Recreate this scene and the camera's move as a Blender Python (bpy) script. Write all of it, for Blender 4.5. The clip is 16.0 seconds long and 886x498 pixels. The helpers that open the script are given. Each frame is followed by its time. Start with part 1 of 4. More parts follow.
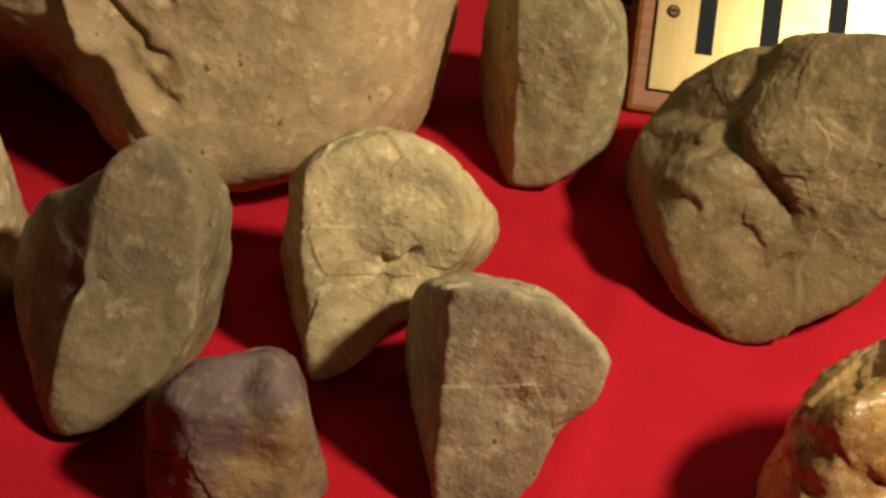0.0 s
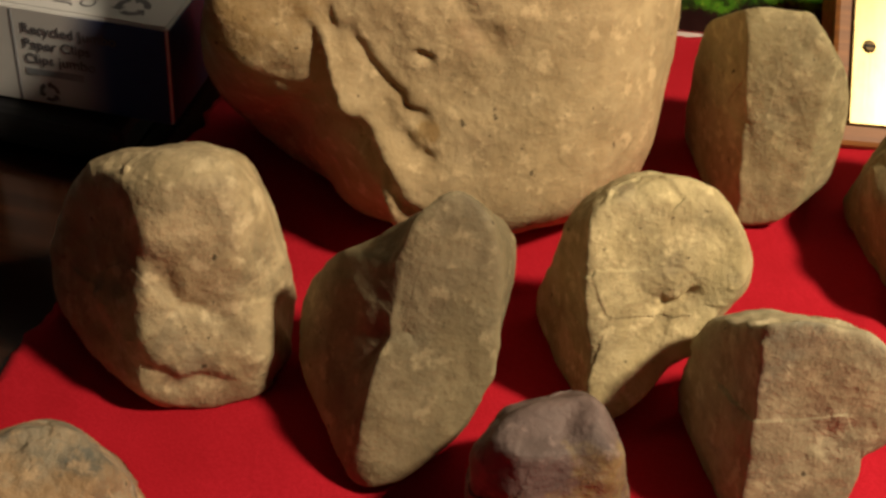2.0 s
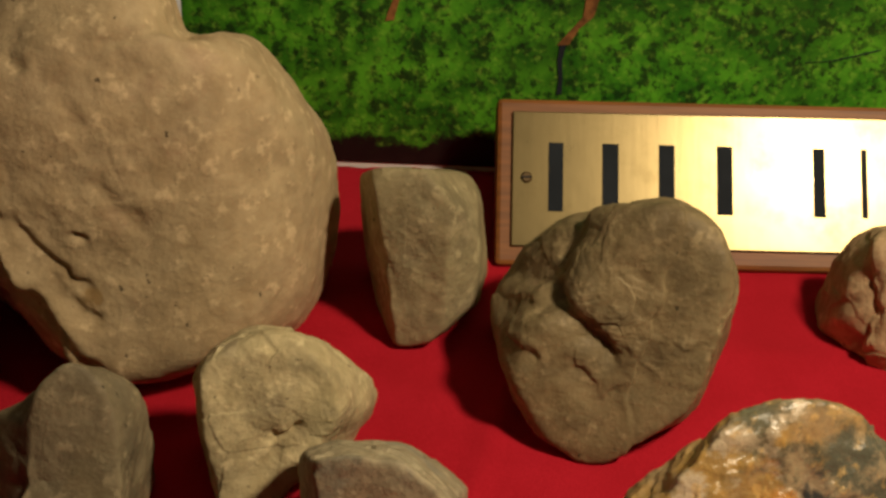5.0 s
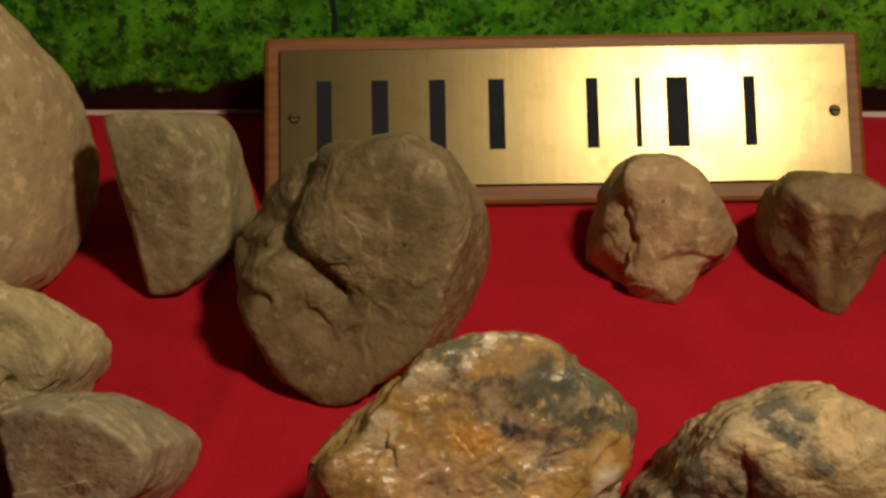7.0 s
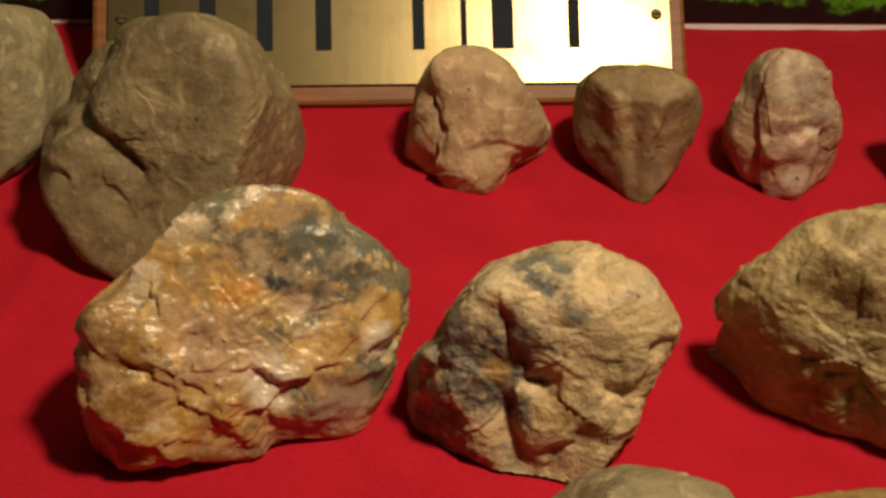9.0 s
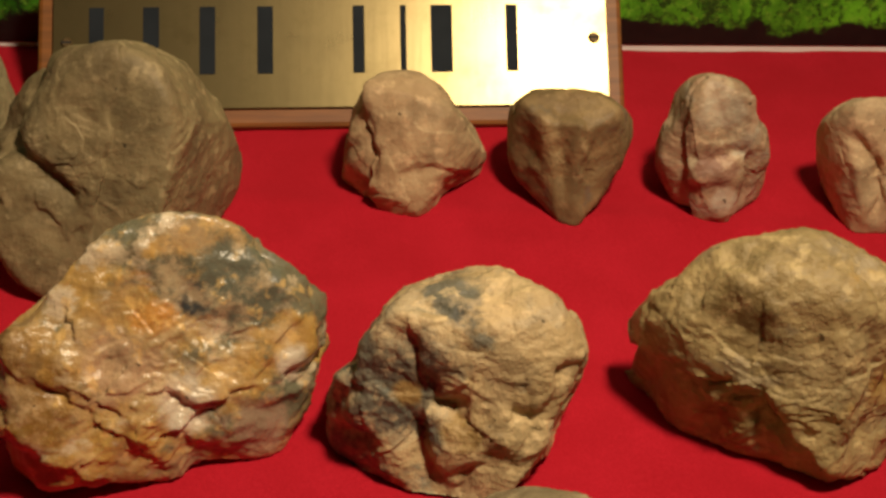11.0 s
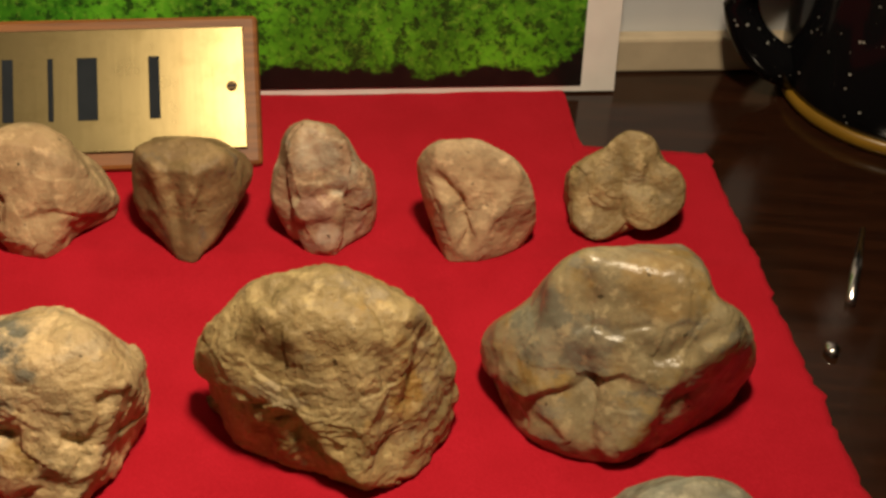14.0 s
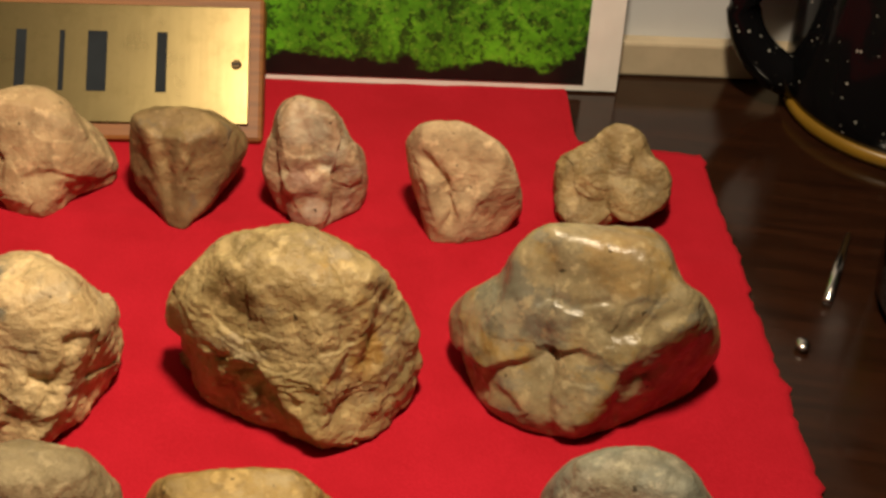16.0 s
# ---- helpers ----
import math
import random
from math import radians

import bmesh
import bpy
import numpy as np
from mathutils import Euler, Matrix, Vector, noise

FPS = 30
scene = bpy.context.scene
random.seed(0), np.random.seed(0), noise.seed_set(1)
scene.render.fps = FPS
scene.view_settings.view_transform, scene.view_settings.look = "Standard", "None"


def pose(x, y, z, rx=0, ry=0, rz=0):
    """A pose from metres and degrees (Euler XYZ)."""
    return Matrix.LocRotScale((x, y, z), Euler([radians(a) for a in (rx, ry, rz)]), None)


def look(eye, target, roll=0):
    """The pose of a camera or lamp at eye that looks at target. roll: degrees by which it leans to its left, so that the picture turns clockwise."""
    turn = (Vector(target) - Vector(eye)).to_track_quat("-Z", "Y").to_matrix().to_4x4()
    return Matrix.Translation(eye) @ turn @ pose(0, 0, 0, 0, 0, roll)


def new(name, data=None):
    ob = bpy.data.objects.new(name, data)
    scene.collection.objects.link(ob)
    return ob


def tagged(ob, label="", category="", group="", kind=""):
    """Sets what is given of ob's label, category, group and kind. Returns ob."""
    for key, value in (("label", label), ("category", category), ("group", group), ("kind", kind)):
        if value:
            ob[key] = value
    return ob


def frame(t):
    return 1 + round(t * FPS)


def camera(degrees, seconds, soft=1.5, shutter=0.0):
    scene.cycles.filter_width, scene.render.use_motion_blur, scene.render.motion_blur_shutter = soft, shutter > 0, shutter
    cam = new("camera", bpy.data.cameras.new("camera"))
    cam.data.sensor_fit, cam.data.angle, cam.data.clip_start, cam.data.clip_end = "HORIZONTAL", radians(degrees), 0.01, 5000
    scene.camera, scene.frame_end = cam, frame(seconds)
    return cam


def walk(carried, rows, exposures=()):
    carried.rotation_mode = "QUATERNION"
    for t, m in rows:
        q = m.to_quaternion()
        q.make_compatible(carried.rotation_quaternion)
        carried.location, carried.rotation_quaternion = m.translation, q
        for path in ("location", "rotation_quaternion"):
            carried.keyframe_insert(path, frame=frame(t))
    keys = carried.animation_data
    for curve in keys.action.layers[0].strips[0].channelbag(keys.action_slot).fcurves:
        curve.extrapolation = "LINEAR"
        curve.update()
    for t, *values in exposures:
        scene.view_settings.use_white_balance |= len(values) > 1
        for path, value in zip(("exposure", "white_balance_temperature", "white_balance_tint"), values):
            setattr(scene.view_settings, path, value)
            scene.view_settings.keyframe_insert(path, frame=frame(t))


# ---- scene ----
cam = camera(36.7, 16.0, soft=2.9)
PATH = [
    (0, (0.011, 0.047, 0.219), (-0.29, 1.539, -1.079), 8.3),
    (0.5, (0.022, 0.029, 0.225), (-0.317, 1.562, -1.014), 8.1),
    (1, (0.006, 0.031, 0.219), (-0.297, 1.569, -1.023), 9.6),
    (1.5, (-0.029, 0.029, 0.218), (-0.363, 1.573, -1.009), 7.1),
    (2, (-0.04, 0.026, 0.218), (-0.397, 1.55, -1.026), 4.5),
    (2.5, (-0.047, 0.023, 0.218), (-0.383, 1.555, -1.024), 3.0),
    (3, (-0.058, 0.034, 0.236), (-0.329, 1.603, -0.975), 3.5),
    (3.5, (-0.052, 0.034, 0.255), (-0.379, 1.625, -0.912), 2.5),
    (4, (-0.02, 0.029, 0.263), (-0.337, 1.637, -0.885), 2.4),
    (4.5, (0.013, 0.025, 0.277), (-0.302, 1.623, -0.884), 2.0),
    (5, (0.053, 0.019, 0.279), (-0.293, 1.586, -0.914), 1.2),
    (5.2, (0.067, 0.015, 0.281), (-0.275, 1.59, -0.904), 1.0),
    (7.3, (0.12, 0.039, 0.269), (-0.143, 1.564, -0.997), 0.2),
    (7.5, (0.124, 0.038, 0.266), (-0.121, 1.562, -1.005), 0.5),
    (8, (0.141, 0.028, 0.257), (-0.11, 1.552, -1.014), 1.1),
    (8.5, (0.158, 0.024, 0.255), (-0.087, 1.561, -1.0), 1.2),
    (9, (0.167, 0.02, 0.25), (-0.065, 1.562, -1.002), 1.3),
    (9.5, (0.174, 0.019, 0.256), (-0.07, 1.566, -0.988), 0.7),
    (11.8, (0.193, 0.022, 0.26), (-0.047, 1.569, -0.985), 2.0),
    (12, (0.19, 0.021, 0.265), (-0.046, 1.551, -1.001), 2.5),
    (12.5, (0.216, 0.018, 0.274), (-0.013, 1.551, -0.988), 1.5),
    (13, (0.247, 0.019, 0.278), (0.019, 1.582, -0.949), 1.2),
    (13.5, (0.271, 0.016, 0.28), (0.115, 1.582, -0.953), 2.1),
    (14, (0.287, 0.008, 0.287), (0.187, 1.592, -0.93), 2.7),
    (14.5, (0.294, 0.006, 0.289), (0.195, 1.587, -0.932), 2.9),
    (15, (0.306, 0.001, 0.289), (0.213, 1.594, -0.918), 2.7),
    (15.5, (0.311, -0.011, 0.29), (0.216, 1.586, -0.91), 3.4),
    (16, (0.315, -0.007, 0.278), (0.126, 1.598, -0.901), 3.9),
]
walk(cam, [(t, look(eye, target, roll)) for t, eye, target, roll in PATH], [(0, 0.13), (2.0, 0.32), (3.6, 0.2), (5.0, -0.5), (7.5, -0.95), (8.5, -0.5), (12.5, -0.35), (14.0, -0.25), (16.0, 0.0)])

# ---- lamp, world ----
BACK = radians(10.5)                      # the poster, plaque and wall stand turned by this much
U = Vector((math.cos(BACK), math.sin(BACK), 0))
V = Vector((-math.sin(BACK), math.cos(BACK), 0))
world = bpy.data.worlds.new("dim_room")
scene.world = world
world.use_nodes = True
world.node_tree.nodes["Background"].inputs[0].default_value = (1.0, 0.86, 0.7, 1)
world.node_tree.nodes["Background"].inputs[1].default_value = 0.005
lamp_data = bpy.data.lights.new("desk_lamp_light", "AREA")
lamp_data.shape, lamp_data.size = "DISK", 0.06
lamp_data.energy, lamp_data.color, lamp_data.spread = 2.9, (1.0, 0.81, 0.56), radians(150)
desk_light = new("desk_lamp_light", lamp_data)
desk_light.matrix_world = look((0.295, 0.195, 0.49), (0.05, 0.31, 0.0))


# ---- materials ----
def material(name, rough=0.6, metal=0.0):
    m = bpy.data.materials.new(name)
    m.use_nodes = True
    b = m.node_tree.nodes["Principled BSDF"]
    b.inputs["Roughness"].default_value, b.inputs["Metallic"].default_value = rough, metal
    return m, m.node_tree, b


def nd(tree, kind, **values):
    n = tree.nodes.new(kind)
    for key, value in values.items():
        n.inputs[key.replace("_", " ")].default_value = value
    return n


def noise_at(tree, scale, detail=4.0, rough=0.55, stretch=(1, 1, 1), shift=(0, 0, 0)):
    """Noise over the object's own metres."""
    co = tree.nodes.new("ShaderNodeTexCoord")
    mp = nd(tree, "ShaderNodeMapping")
    mp.inputs["Scale"].default_value, mp.inputs["Location"].default_value = stretch, shift
    tree.links.new(co.outputs["Object"], mp.inputs["Vector"])
    n = nd(tree, "ShaderNodeTexNoise", Scale=scale, Detail=detail, Roughness=rough)
    tree.links.new(mp.outputs[0], n.inputs["Vector"])
    return n.outputs["Fac"]


def ramp(tree, fac, lo, hi):
    r = tree.nodes.new("ShaderNodeMapRange")
    r.inputs["From Min"].default_value, r.inputs["From Max"].default_value = lo, hi
    r.interpolation_type = "SMOOTHSTEP"
    tree.links.new(fac, r.inputs["Value"])
    return r.outputs[0]


def blend(tree, fac, a, b, mode="MIX"):
    m = tree.nodes.new("ShaderNodeMix")
    m.data_type, m.blend_type = "RGBA", mode
    for value, slot in ((fac, 0), (a, 6), (b, 7)):
        if hasattr(value, "is_output"):
            tree.links.new(value, m.inputs[slot])
        elif slot == 0:
            m.inputs[0].default_value = value
        else:
            m.inputs[slot].default_value = (*value, 1)
    return m.outputs[2]


def bump(tree, bsdf, *layers):
    last = None
    for fac, strength, distance in layers:
        b = nd(tree, "ShaderNodeBump", Strength=strength, Distance=distance)
        tree.links.new(fac, b.inputs["Height"])
        if last:
            tree.links.new(last, b.inputs["Normal"])
        last = b.outputs[0]
    tree.links.new(last, bsdf.inputs["Normal"])


def stone(name, main, second, third, rough=0.75, large=28, amount=0.5, third_at=0.62, shift=0.0, relief=1.0, gloss=0.35, pale=None, bias=None, patches=(), mottled=1.0):
    """Stone of three colours in patches, with grain, pits and pale flecks."""
    m, t, b = material(name, rough)
    sh = (shift, shift * 0.7, -shift)
    big = noise_at(t, large, 5, 0.6, shift=sh)
    mid = noise_at(t, 110, 6, 0.65, shift=sh)
    fine = noise_at(t, 620, 4, 0.7, shift=sh)
    other = noise_at(t, large * 1.35, 6, 0.62, shift=(shift + 0.3, 0.2, 0.1))
    pits = noise_at(t, 330, 2, 0.5, shift=(0.1, shift, 0))
    spots = noise_at(t, 190, 3, 0.6, shift=(0.5, -shift, 0))
    veil = noise_at(t, 75, 5, 0.7, shift=(-shift, 0.3, 0))
    c = blend(t, ramp(t, big, 0.62 - amount * 0.3, 0.66), main, second)
    if bias:
        # the third colour gathers on one flank of the stone
        co, dot, add = t.nodes.new("ShaderNodeTexCoord"), t.nodes.new("ShaderNodeVectorMath"), t.nodes.new("ShaderNodeMath")
        dot.operation, dot.inputs[1].default_value = "DOT_PRODUCT", bias
        t.links.new(co.outputs["Object"], dot.inputs[0])
        t.links.new(dot.outputs["Value"], add.inputs[0])
        t.links.new(other, add.inputs[1])
        other = add.outputs[0]
    c = blend(t, ramp(t, other, third_at - 0.05, third_at + 0.06), c, third)
    if pale:
        c = blend(t, ramp(t, noise_at(t, 48, 6, 0.68, stretch=(1, 1, 1.8), shift=(shift, 0.6, 0.2)), 0.54, 0.62), c, pale)
    for place, radius, tone in patches:
        co, far = t.nodes.new("ShaderNodeTexCoord"), t.nodes.new("ShaderNodeVectorMath")
        far.operation, far.inputs[1].default_value = "DISTANCE", tuple(v / 1000 for v in place)
        t.links.new(co.outputs["Object"], far.inputs[0])
        ragged = t.nodes.new("ShaderNodeMath")
        ragged.operation, ragged.inputs[1].default_value = "MULTIPLY_ADD", radius * 0.0032
        t.links.new(noise_at(t, 55, 6, 0.68, shift=(place[0] * 0.01, 0.4, shift)), ragged.inputs[0])
        t.links.new(far.outputs["Value"], ragged.inputs[2])
        reach = radius * 0.0026
        c = blend(t, ramp(t, ragged.outputs[0], reach + radius * 0.00028, reach - radius * 0.00028), c, tone)
    mottle = noise_at(t, 58, 8, 0.72, shift=(0.8, shift, -0.4))
    c = blend(t, ramp(t, mottle, 0.54, 0.40), c, blend(t, 0.38 * mottled, c, tuple(v * 0.45 for v in second)))
    c = blend(t, ramp(t, mid, 0.25, 0.75), c, blend(t, 0.4, c, c, "MULTIPLY"))
    c = blend(t, ramp(t, veil, 0.48, 0.64), c, blend(t, 0.45 * mottled, c, tuple(min(1, v * 1.45) for v in second)))
    light = blend(t, 0.4, c, tuple(min(1, v * 1.7 + 0.03) for v in main))
    c = blend(t, ramp(t, spots, 0.55, 0.68), c, light)
    dark = blend(t, 0.75, c, (0.05, 0.04, 0.03), "MULTIPLY")
    c = blend(t, ramp(t, pits, 0.70, 0.78), c, dark)
    t.links.new(c, b.inputs["Base Color"])
    r = t.nodes.new("ShaderNodeMapRange")
    r.inputs["To Min"].default_value, r.inputs["To Max"].default_value = max(0.15, rough - 0.15), min(1, rough + 0.15)
    t.links.new(mid, r.inputs["Value"])
    t.links.new(r.outputs[0], b.inputs["Roughness"])
    b.inputs["Specular IOR Level"].default_value = gloss
    bump(t, b, (mid, 0.75 * relief, 0.0024), (fine, 0.22 * relief, 0.0006), (spots, 0.6 * relief, 0.0014))
    return m


def plain(name, col, rough=0.6, metal=0.0, vary=0.12, scale=60, relief=0.0003):
    m, t, b = material(name, rough, metal)
    f = noise_at(t, scale, 5)
    t.links.new(blend(t, ramp(t, f, 0.3, 0.7), tuple(v * (1 - vary) for v in col), tuple(min(1, v * (1 + vary)) for v in col)), b.inputs["Base Color"])
    bump(t, b, (noise_at(t, scale * 6, 3), 0.2, relief))
    return m


def cloth_material():
    m, t, b = material("red_felt", 0.95)
    f, g = noise_at(t, 40, 4), noise_at(t, 1500, 2, 0.7)
    c = blend(t, ramp(t, f, 0.3, 0.7), (0.40, 0.0105, 0.022), (0.46, 0.0130, 0.028))
    c = blend(t, ramp(t, g, 0.35, 0.7), blend(t, 0.35, c, (0.25, 0.002, 0.006)), c)
    t.links.new(c, b.inputs["Base Color"])
    b.inputs["Sheen Weight"].default_value = 0.12
    b.inputs["Sheen Tint"].default_value = (0.9, 0.1, 0.1, 1)
    b.inputs["Specular IOR Level"].default_value = 0.1
    bump(t, b, (noise_at(t, 60, 3), 0.15, 0.002), (g, 0.35, 0.0004))
    return m


def table_material():
    m, t, b = material("dark_polished_wood", 0.1)
    g = noise_at(t, 30, 7, 0.65, stretch=(0.5, 5, 1))
    f = noise_at(t, 160, 5, 0.7, stretch=(0.3, 5, 1))
    c = blend(t, ramp(t, g, 0.35, 0.68), (0.016, 0.0058, 0.003), (0.034, 0.0115, 0.005))
    c = blend(t, ramp(t, f, 0.45, 0.7), c, blend(t, 0.6, c, (0.018, 0.007, 0.004)))
    t.links.new(c, b.inputs["Base Color"])
    r = ramp(t, noise_at(t, 14, 3), 0.2, 0.9)
    k = t.nodes.new("ShaderNodeMapRange")
    k.inputs["To Min"].default_value, k.inputs["To Max"].default_value = 0.07, 0.15
    t.links.new(r, k.inputs["Value"])
    t.links.new(k.outputs[0], b.inputs["Roughness"])
    bump(t, b, (f, 0.08, 0.0004))
    return m


def brass_material():
    m, t, b = material("brushed_brass", 0.34, 0.85)
    s = noise_at(t, 260, 4, 0.7, stretch=(1, 0.08, 1))
    d = noise_at(t, 45, 6, 0.65)
    c = blend(t, ramp(t, d, 0.45, 0.75), (0.25, 0.195, 0.09), (0.17, 0.13, 0.055))
    t.links.new(c, b.inputs["Base Color"])
    k = t.nodes.new("ShaderNodeMapRange")
    k.inputs["To Min"].default_value, k.inputs["To Max"].default_value = 0.23, 0.35
    t.links.new(d, k.inputs["Value"])
    t.links.new(k.outputs[0], b.inputs["Roughness"])
    bump(t, b, (s, 0.06, 0.0003), (d, 0.05, 0.0006))
    return m


def walnut_material():
    m, t, b = material("varnished_wood", 0.55)
    g = noise_at(t, 60, 6, 0.6, stretch=(0.4, 6, 6))
    t.links.new(blend(t, ramp(t, g, 0.3, 0.7), (0.15, 0.050, 0.009), (0.26, 0.092, 0.016)), b.inputs["Base Color"])
    bump(t, b, (g, 0.1, 0.0005))
    return m


def moss_material():
    """The printed photograph: moss clumps over dark soil, darker towards the print's lower edge."""
    m, t, b = material("printed_moss", 0.45)
    co = t.nodes.new("ShaderNodeTexCoord")
    sep = t.nodes.new("ShaderNodeSeparateXYZ")
    t.links.new(co.outputs["Object"], sep.inputs[0])
    clump, leaf, tiny, wide = noise_at(t, 62, 4, 0.55), noise_at(t, 120, 8, 0.74), noise_at(t, 330, 4, 0.7), noise_at(t, 16, 4, 0.6)
    vor = nd(t, "ShaderNodeTexVoronoi", Scale=420.0)
    t.links.new(co.outputs["Object"], vor.inputs["Vector"])
    c = blend(t, ramp(t, clump, 0.36, 0.64), (0.030, 0.185, 0.007), (0.115, 0.42, 0.018))
    c = blend(t, ramp(t, sep.outputs["X"], 0.16, 0.30), c, blend(t, 0.55, c, (0.20, 0.62, 0.02)))
    c = blend(t, ramp(t, wide, 0.35, 0.62), blend(t, 0.7, c, (0.008, 0.055, 0.003)), c)
    c = blend(t, ramp(t, leaf, 0.42, 0.50), blend(t, 0.85, c, (0.005, 0.024, 0.004)), c)
    c = blend(t, ramp(t, tiny, 0.50, 0.72), c, blend(t, 0.5, c, (0.30, 0.55, 0.06)))
    c = blend(t, ramp(t, vor.outputs["Distance"], 0.55, 0.95), c, blend(t, 0.6, c, (0.004, 0.018, 0.003)))
    c = blend(t, ramp(t, noise_at(t, 260, 3, 0.6, shift=(0.7, 0.2, 0)), 0.40, 0.34), c, blend(t, 0.8, c, (0.004, 0.020, 0.003)))
    # soil shows below an uneven line near the lower edge, and in hollows higher up
    edge = t.nodes.new("ShaderNodeMath")
    edge.operation = "MULTIPLY_ADD"
    edge.inputs[1].default_value, edge.inputs[2].default_value = 0.052, -0.0135
    t.links.new(noise_at(t, 26, 7, 0.7, stretch=(0.8, 1, 1)), edge.inputs[0])
    low = t.nodes.new("ShaderNodeMath")
    low.operation = "SUBTRACT"
    t.links.new(sep.outputs["Z"], low.inputs[0])
    t.links.new(edge.outputs[0], low.inputs[1])
    soil = blend(t, ramp(t, leaf, 0.4, 0.7), (0.003, 0.003, 0.003), (0.011, 0.007, 0.006))
    c = blend(t, ramp(t, low.outputs[0], -0.001, 0.0035), soil, c)
    hollow = t.nodes.new("ShaderNodeMath")
    hollow.operation = "MULTIPLY"
    t.links.new(ramp(t, noise_at(t, 17, 6, 0.7, shift=(0.4, 0, 0.2)), 0.52, 0.62), hollow.inputs[0])
    t.links.new(ramp(t, sep.outputs["Z"], 0.055, 0.085), hollow.inputs[1])
    c = blend(t, hollow.outputs[0], c, (0.012, 0.007, 0.004))
    t.links.new(c, b.inputs["Base Color"])
    return m


def speckled_material():
    m, t, b = material("speckled_black_glaze", 0.12)
    co = t.nodes.new("ShaderNodeTexCoord")
    vor = nd(t, "ShaderNodeTexVoronoi", Scale=260.0)
    t.links.new(co.outputs["Object"], vor.inputs["Vector"])
    dots = ramp(t, vor.outputs["Distance"], 0.20, 0.12)
    pick = ramp(t, noise_at(t, 120, 3), 0.52, 0.6)
    both = t.nodes.new("ShaderNodeMath")
    both.operation = "MULTIPLY"
    t.links.new(dots, both.inputs[0])
    t.links.new(pick, both.inputs[1])
    b.inputs["Specular IOR Level"].default_value = 0.16
    t.links.new(blend(t, both.outputs[0], (0.006, 0.006, 0.007), (0.45, 0.44, 0.40)), b.inputs["Base Color"])
    return m


RED, TABLE, BRASS, WALNUT, MOSS, SPECKLE = cloth_material(), table_material(), brass_material(), walnut_material(), moss_material(), speckled_material()
PAPER = plain("white_print_border", (0.80, 0.77, 0.74), 0.55, vary=0.04)
SHEET = plain("white_sheet", (0.62, 0.63, 0.66), 0.6, vary=0.05, scale=25)
WALL = plain("pale_wall_paint", (0.62, 0.64, 0.67), 0.7, vary=0.05, scale=20)
STRIP = plain("beige_strip", (0.52, 0.43, 0.30), 0.6, vary=0.08)
INK = plain("engraved_dark_fill", (0.02, 0.024, 0.03), 0.85)
INK.node_tree.nodes["Principled BSDF"].inputs["Specular IOR Level"].default_value = 0.1
SCREW = plain("aged_brass_screw", (0.12, 0.075, 0.03), 0.6, 0.5)
TAN_GLAZE = plain("ochre_band_glaze", (0.24, 0.13, 0.012), 0.35)
BARK = plain("printed_twig_brown", (0.22, 0.09, 0.028), 0.5, vary=0.5, scale=220)
CARD_WHITE = plain("white_carton", (0.70, 0.71, 0.72), 0.45, vary=0.03)
CARD_RED = plain("red_carton_print", (0.42, 0.03, 0.03), 0.45)
CARD_INK = plain("grey_carton_print", (0.10, 0.10, 0.12), 0.45)
CARD_BROWN = plain("brown_carton_print", (0.22, 0.10, 0.07), 0.5, vary=0.4, scale=200)
STEEL = plain("printed_grey_steel", (0.22, 0.24, 0.28), 0.4)
CHROME = plain("worn_bright_metal", (0.62, 0.60, 0.58), 0.22, 1.0)
BLACK = plain("stand_in_black", (0.012, 0.012, 0.016), 0.5)


def carton_blue(axis, start, end):
    """White card whose print turns deep blue along one axis."""
    m, t, b = material("white_to_blue_carton", 0.4)
    co = t.nodes.new("ShaderNodeTexCoord")
    sep = t.nodes.new("ShaderNodeSeparateXYZ")
    t.links.new(co.outputs["Object"], sep.inputs[0])
    t.links.new(blend(t, ramp(t, sep.outputs[axis], start, end), blend(t, ramp(t, noise_at(t, 80), 0.3, 0.7), (0.54, 0.56, 0.58), (0.60, 0.60, 0.61)), (0.008, 0.045, 0.20)), b.inputs["Base Color"])
    return m


def glass_material():
    m, t, b = material("smoky_glass", 0.05)
    b.inputs["Transmission Weight"].default_value, b.inputs["IOR"].default_value = 1.0, 1.5
    t.links.new(blend(t, ramp(t, noise_at(t, 30), 0.3, 0.7), (0.20, 0.18, 0.155), (0.26, 0.23, 0.20)), b.inputs["Base Color"])
    return m


GLASS = glass_material()


# ---- mesh tools ----
def part(name, bm, mat, parent=None, label="", smooth=False):
    me = bpy.data.meshes.new(name)
    bm.to_mesh(me)
    bm.free()
    me.materials.append(mat)
    if smooth:
        me.shade_smooth()
    ob = new(name, me)
    if parent:
        ob.parent = parent
    if label:
        ob["label"] = label
    return ob


def slab(x0, x1, y0, y1, z0, z1, bevel=0.0, seg=2):
    bm = bmesh.new()
    bmesh.ops.create_cube(bm, size=1)
    for v in bm.verts:
        v.co = (x0 if v.co.x < 0 else x1, y0 if v.co.y < 0 else y1, z0 if v.co.z < 0 else z1)
    if bevel:
        bmesh.ops.bevel(bm, geom=bm.edges[:], offset=bevel, segments=seg, affect="EDGES", profile=0.5)
    return bm


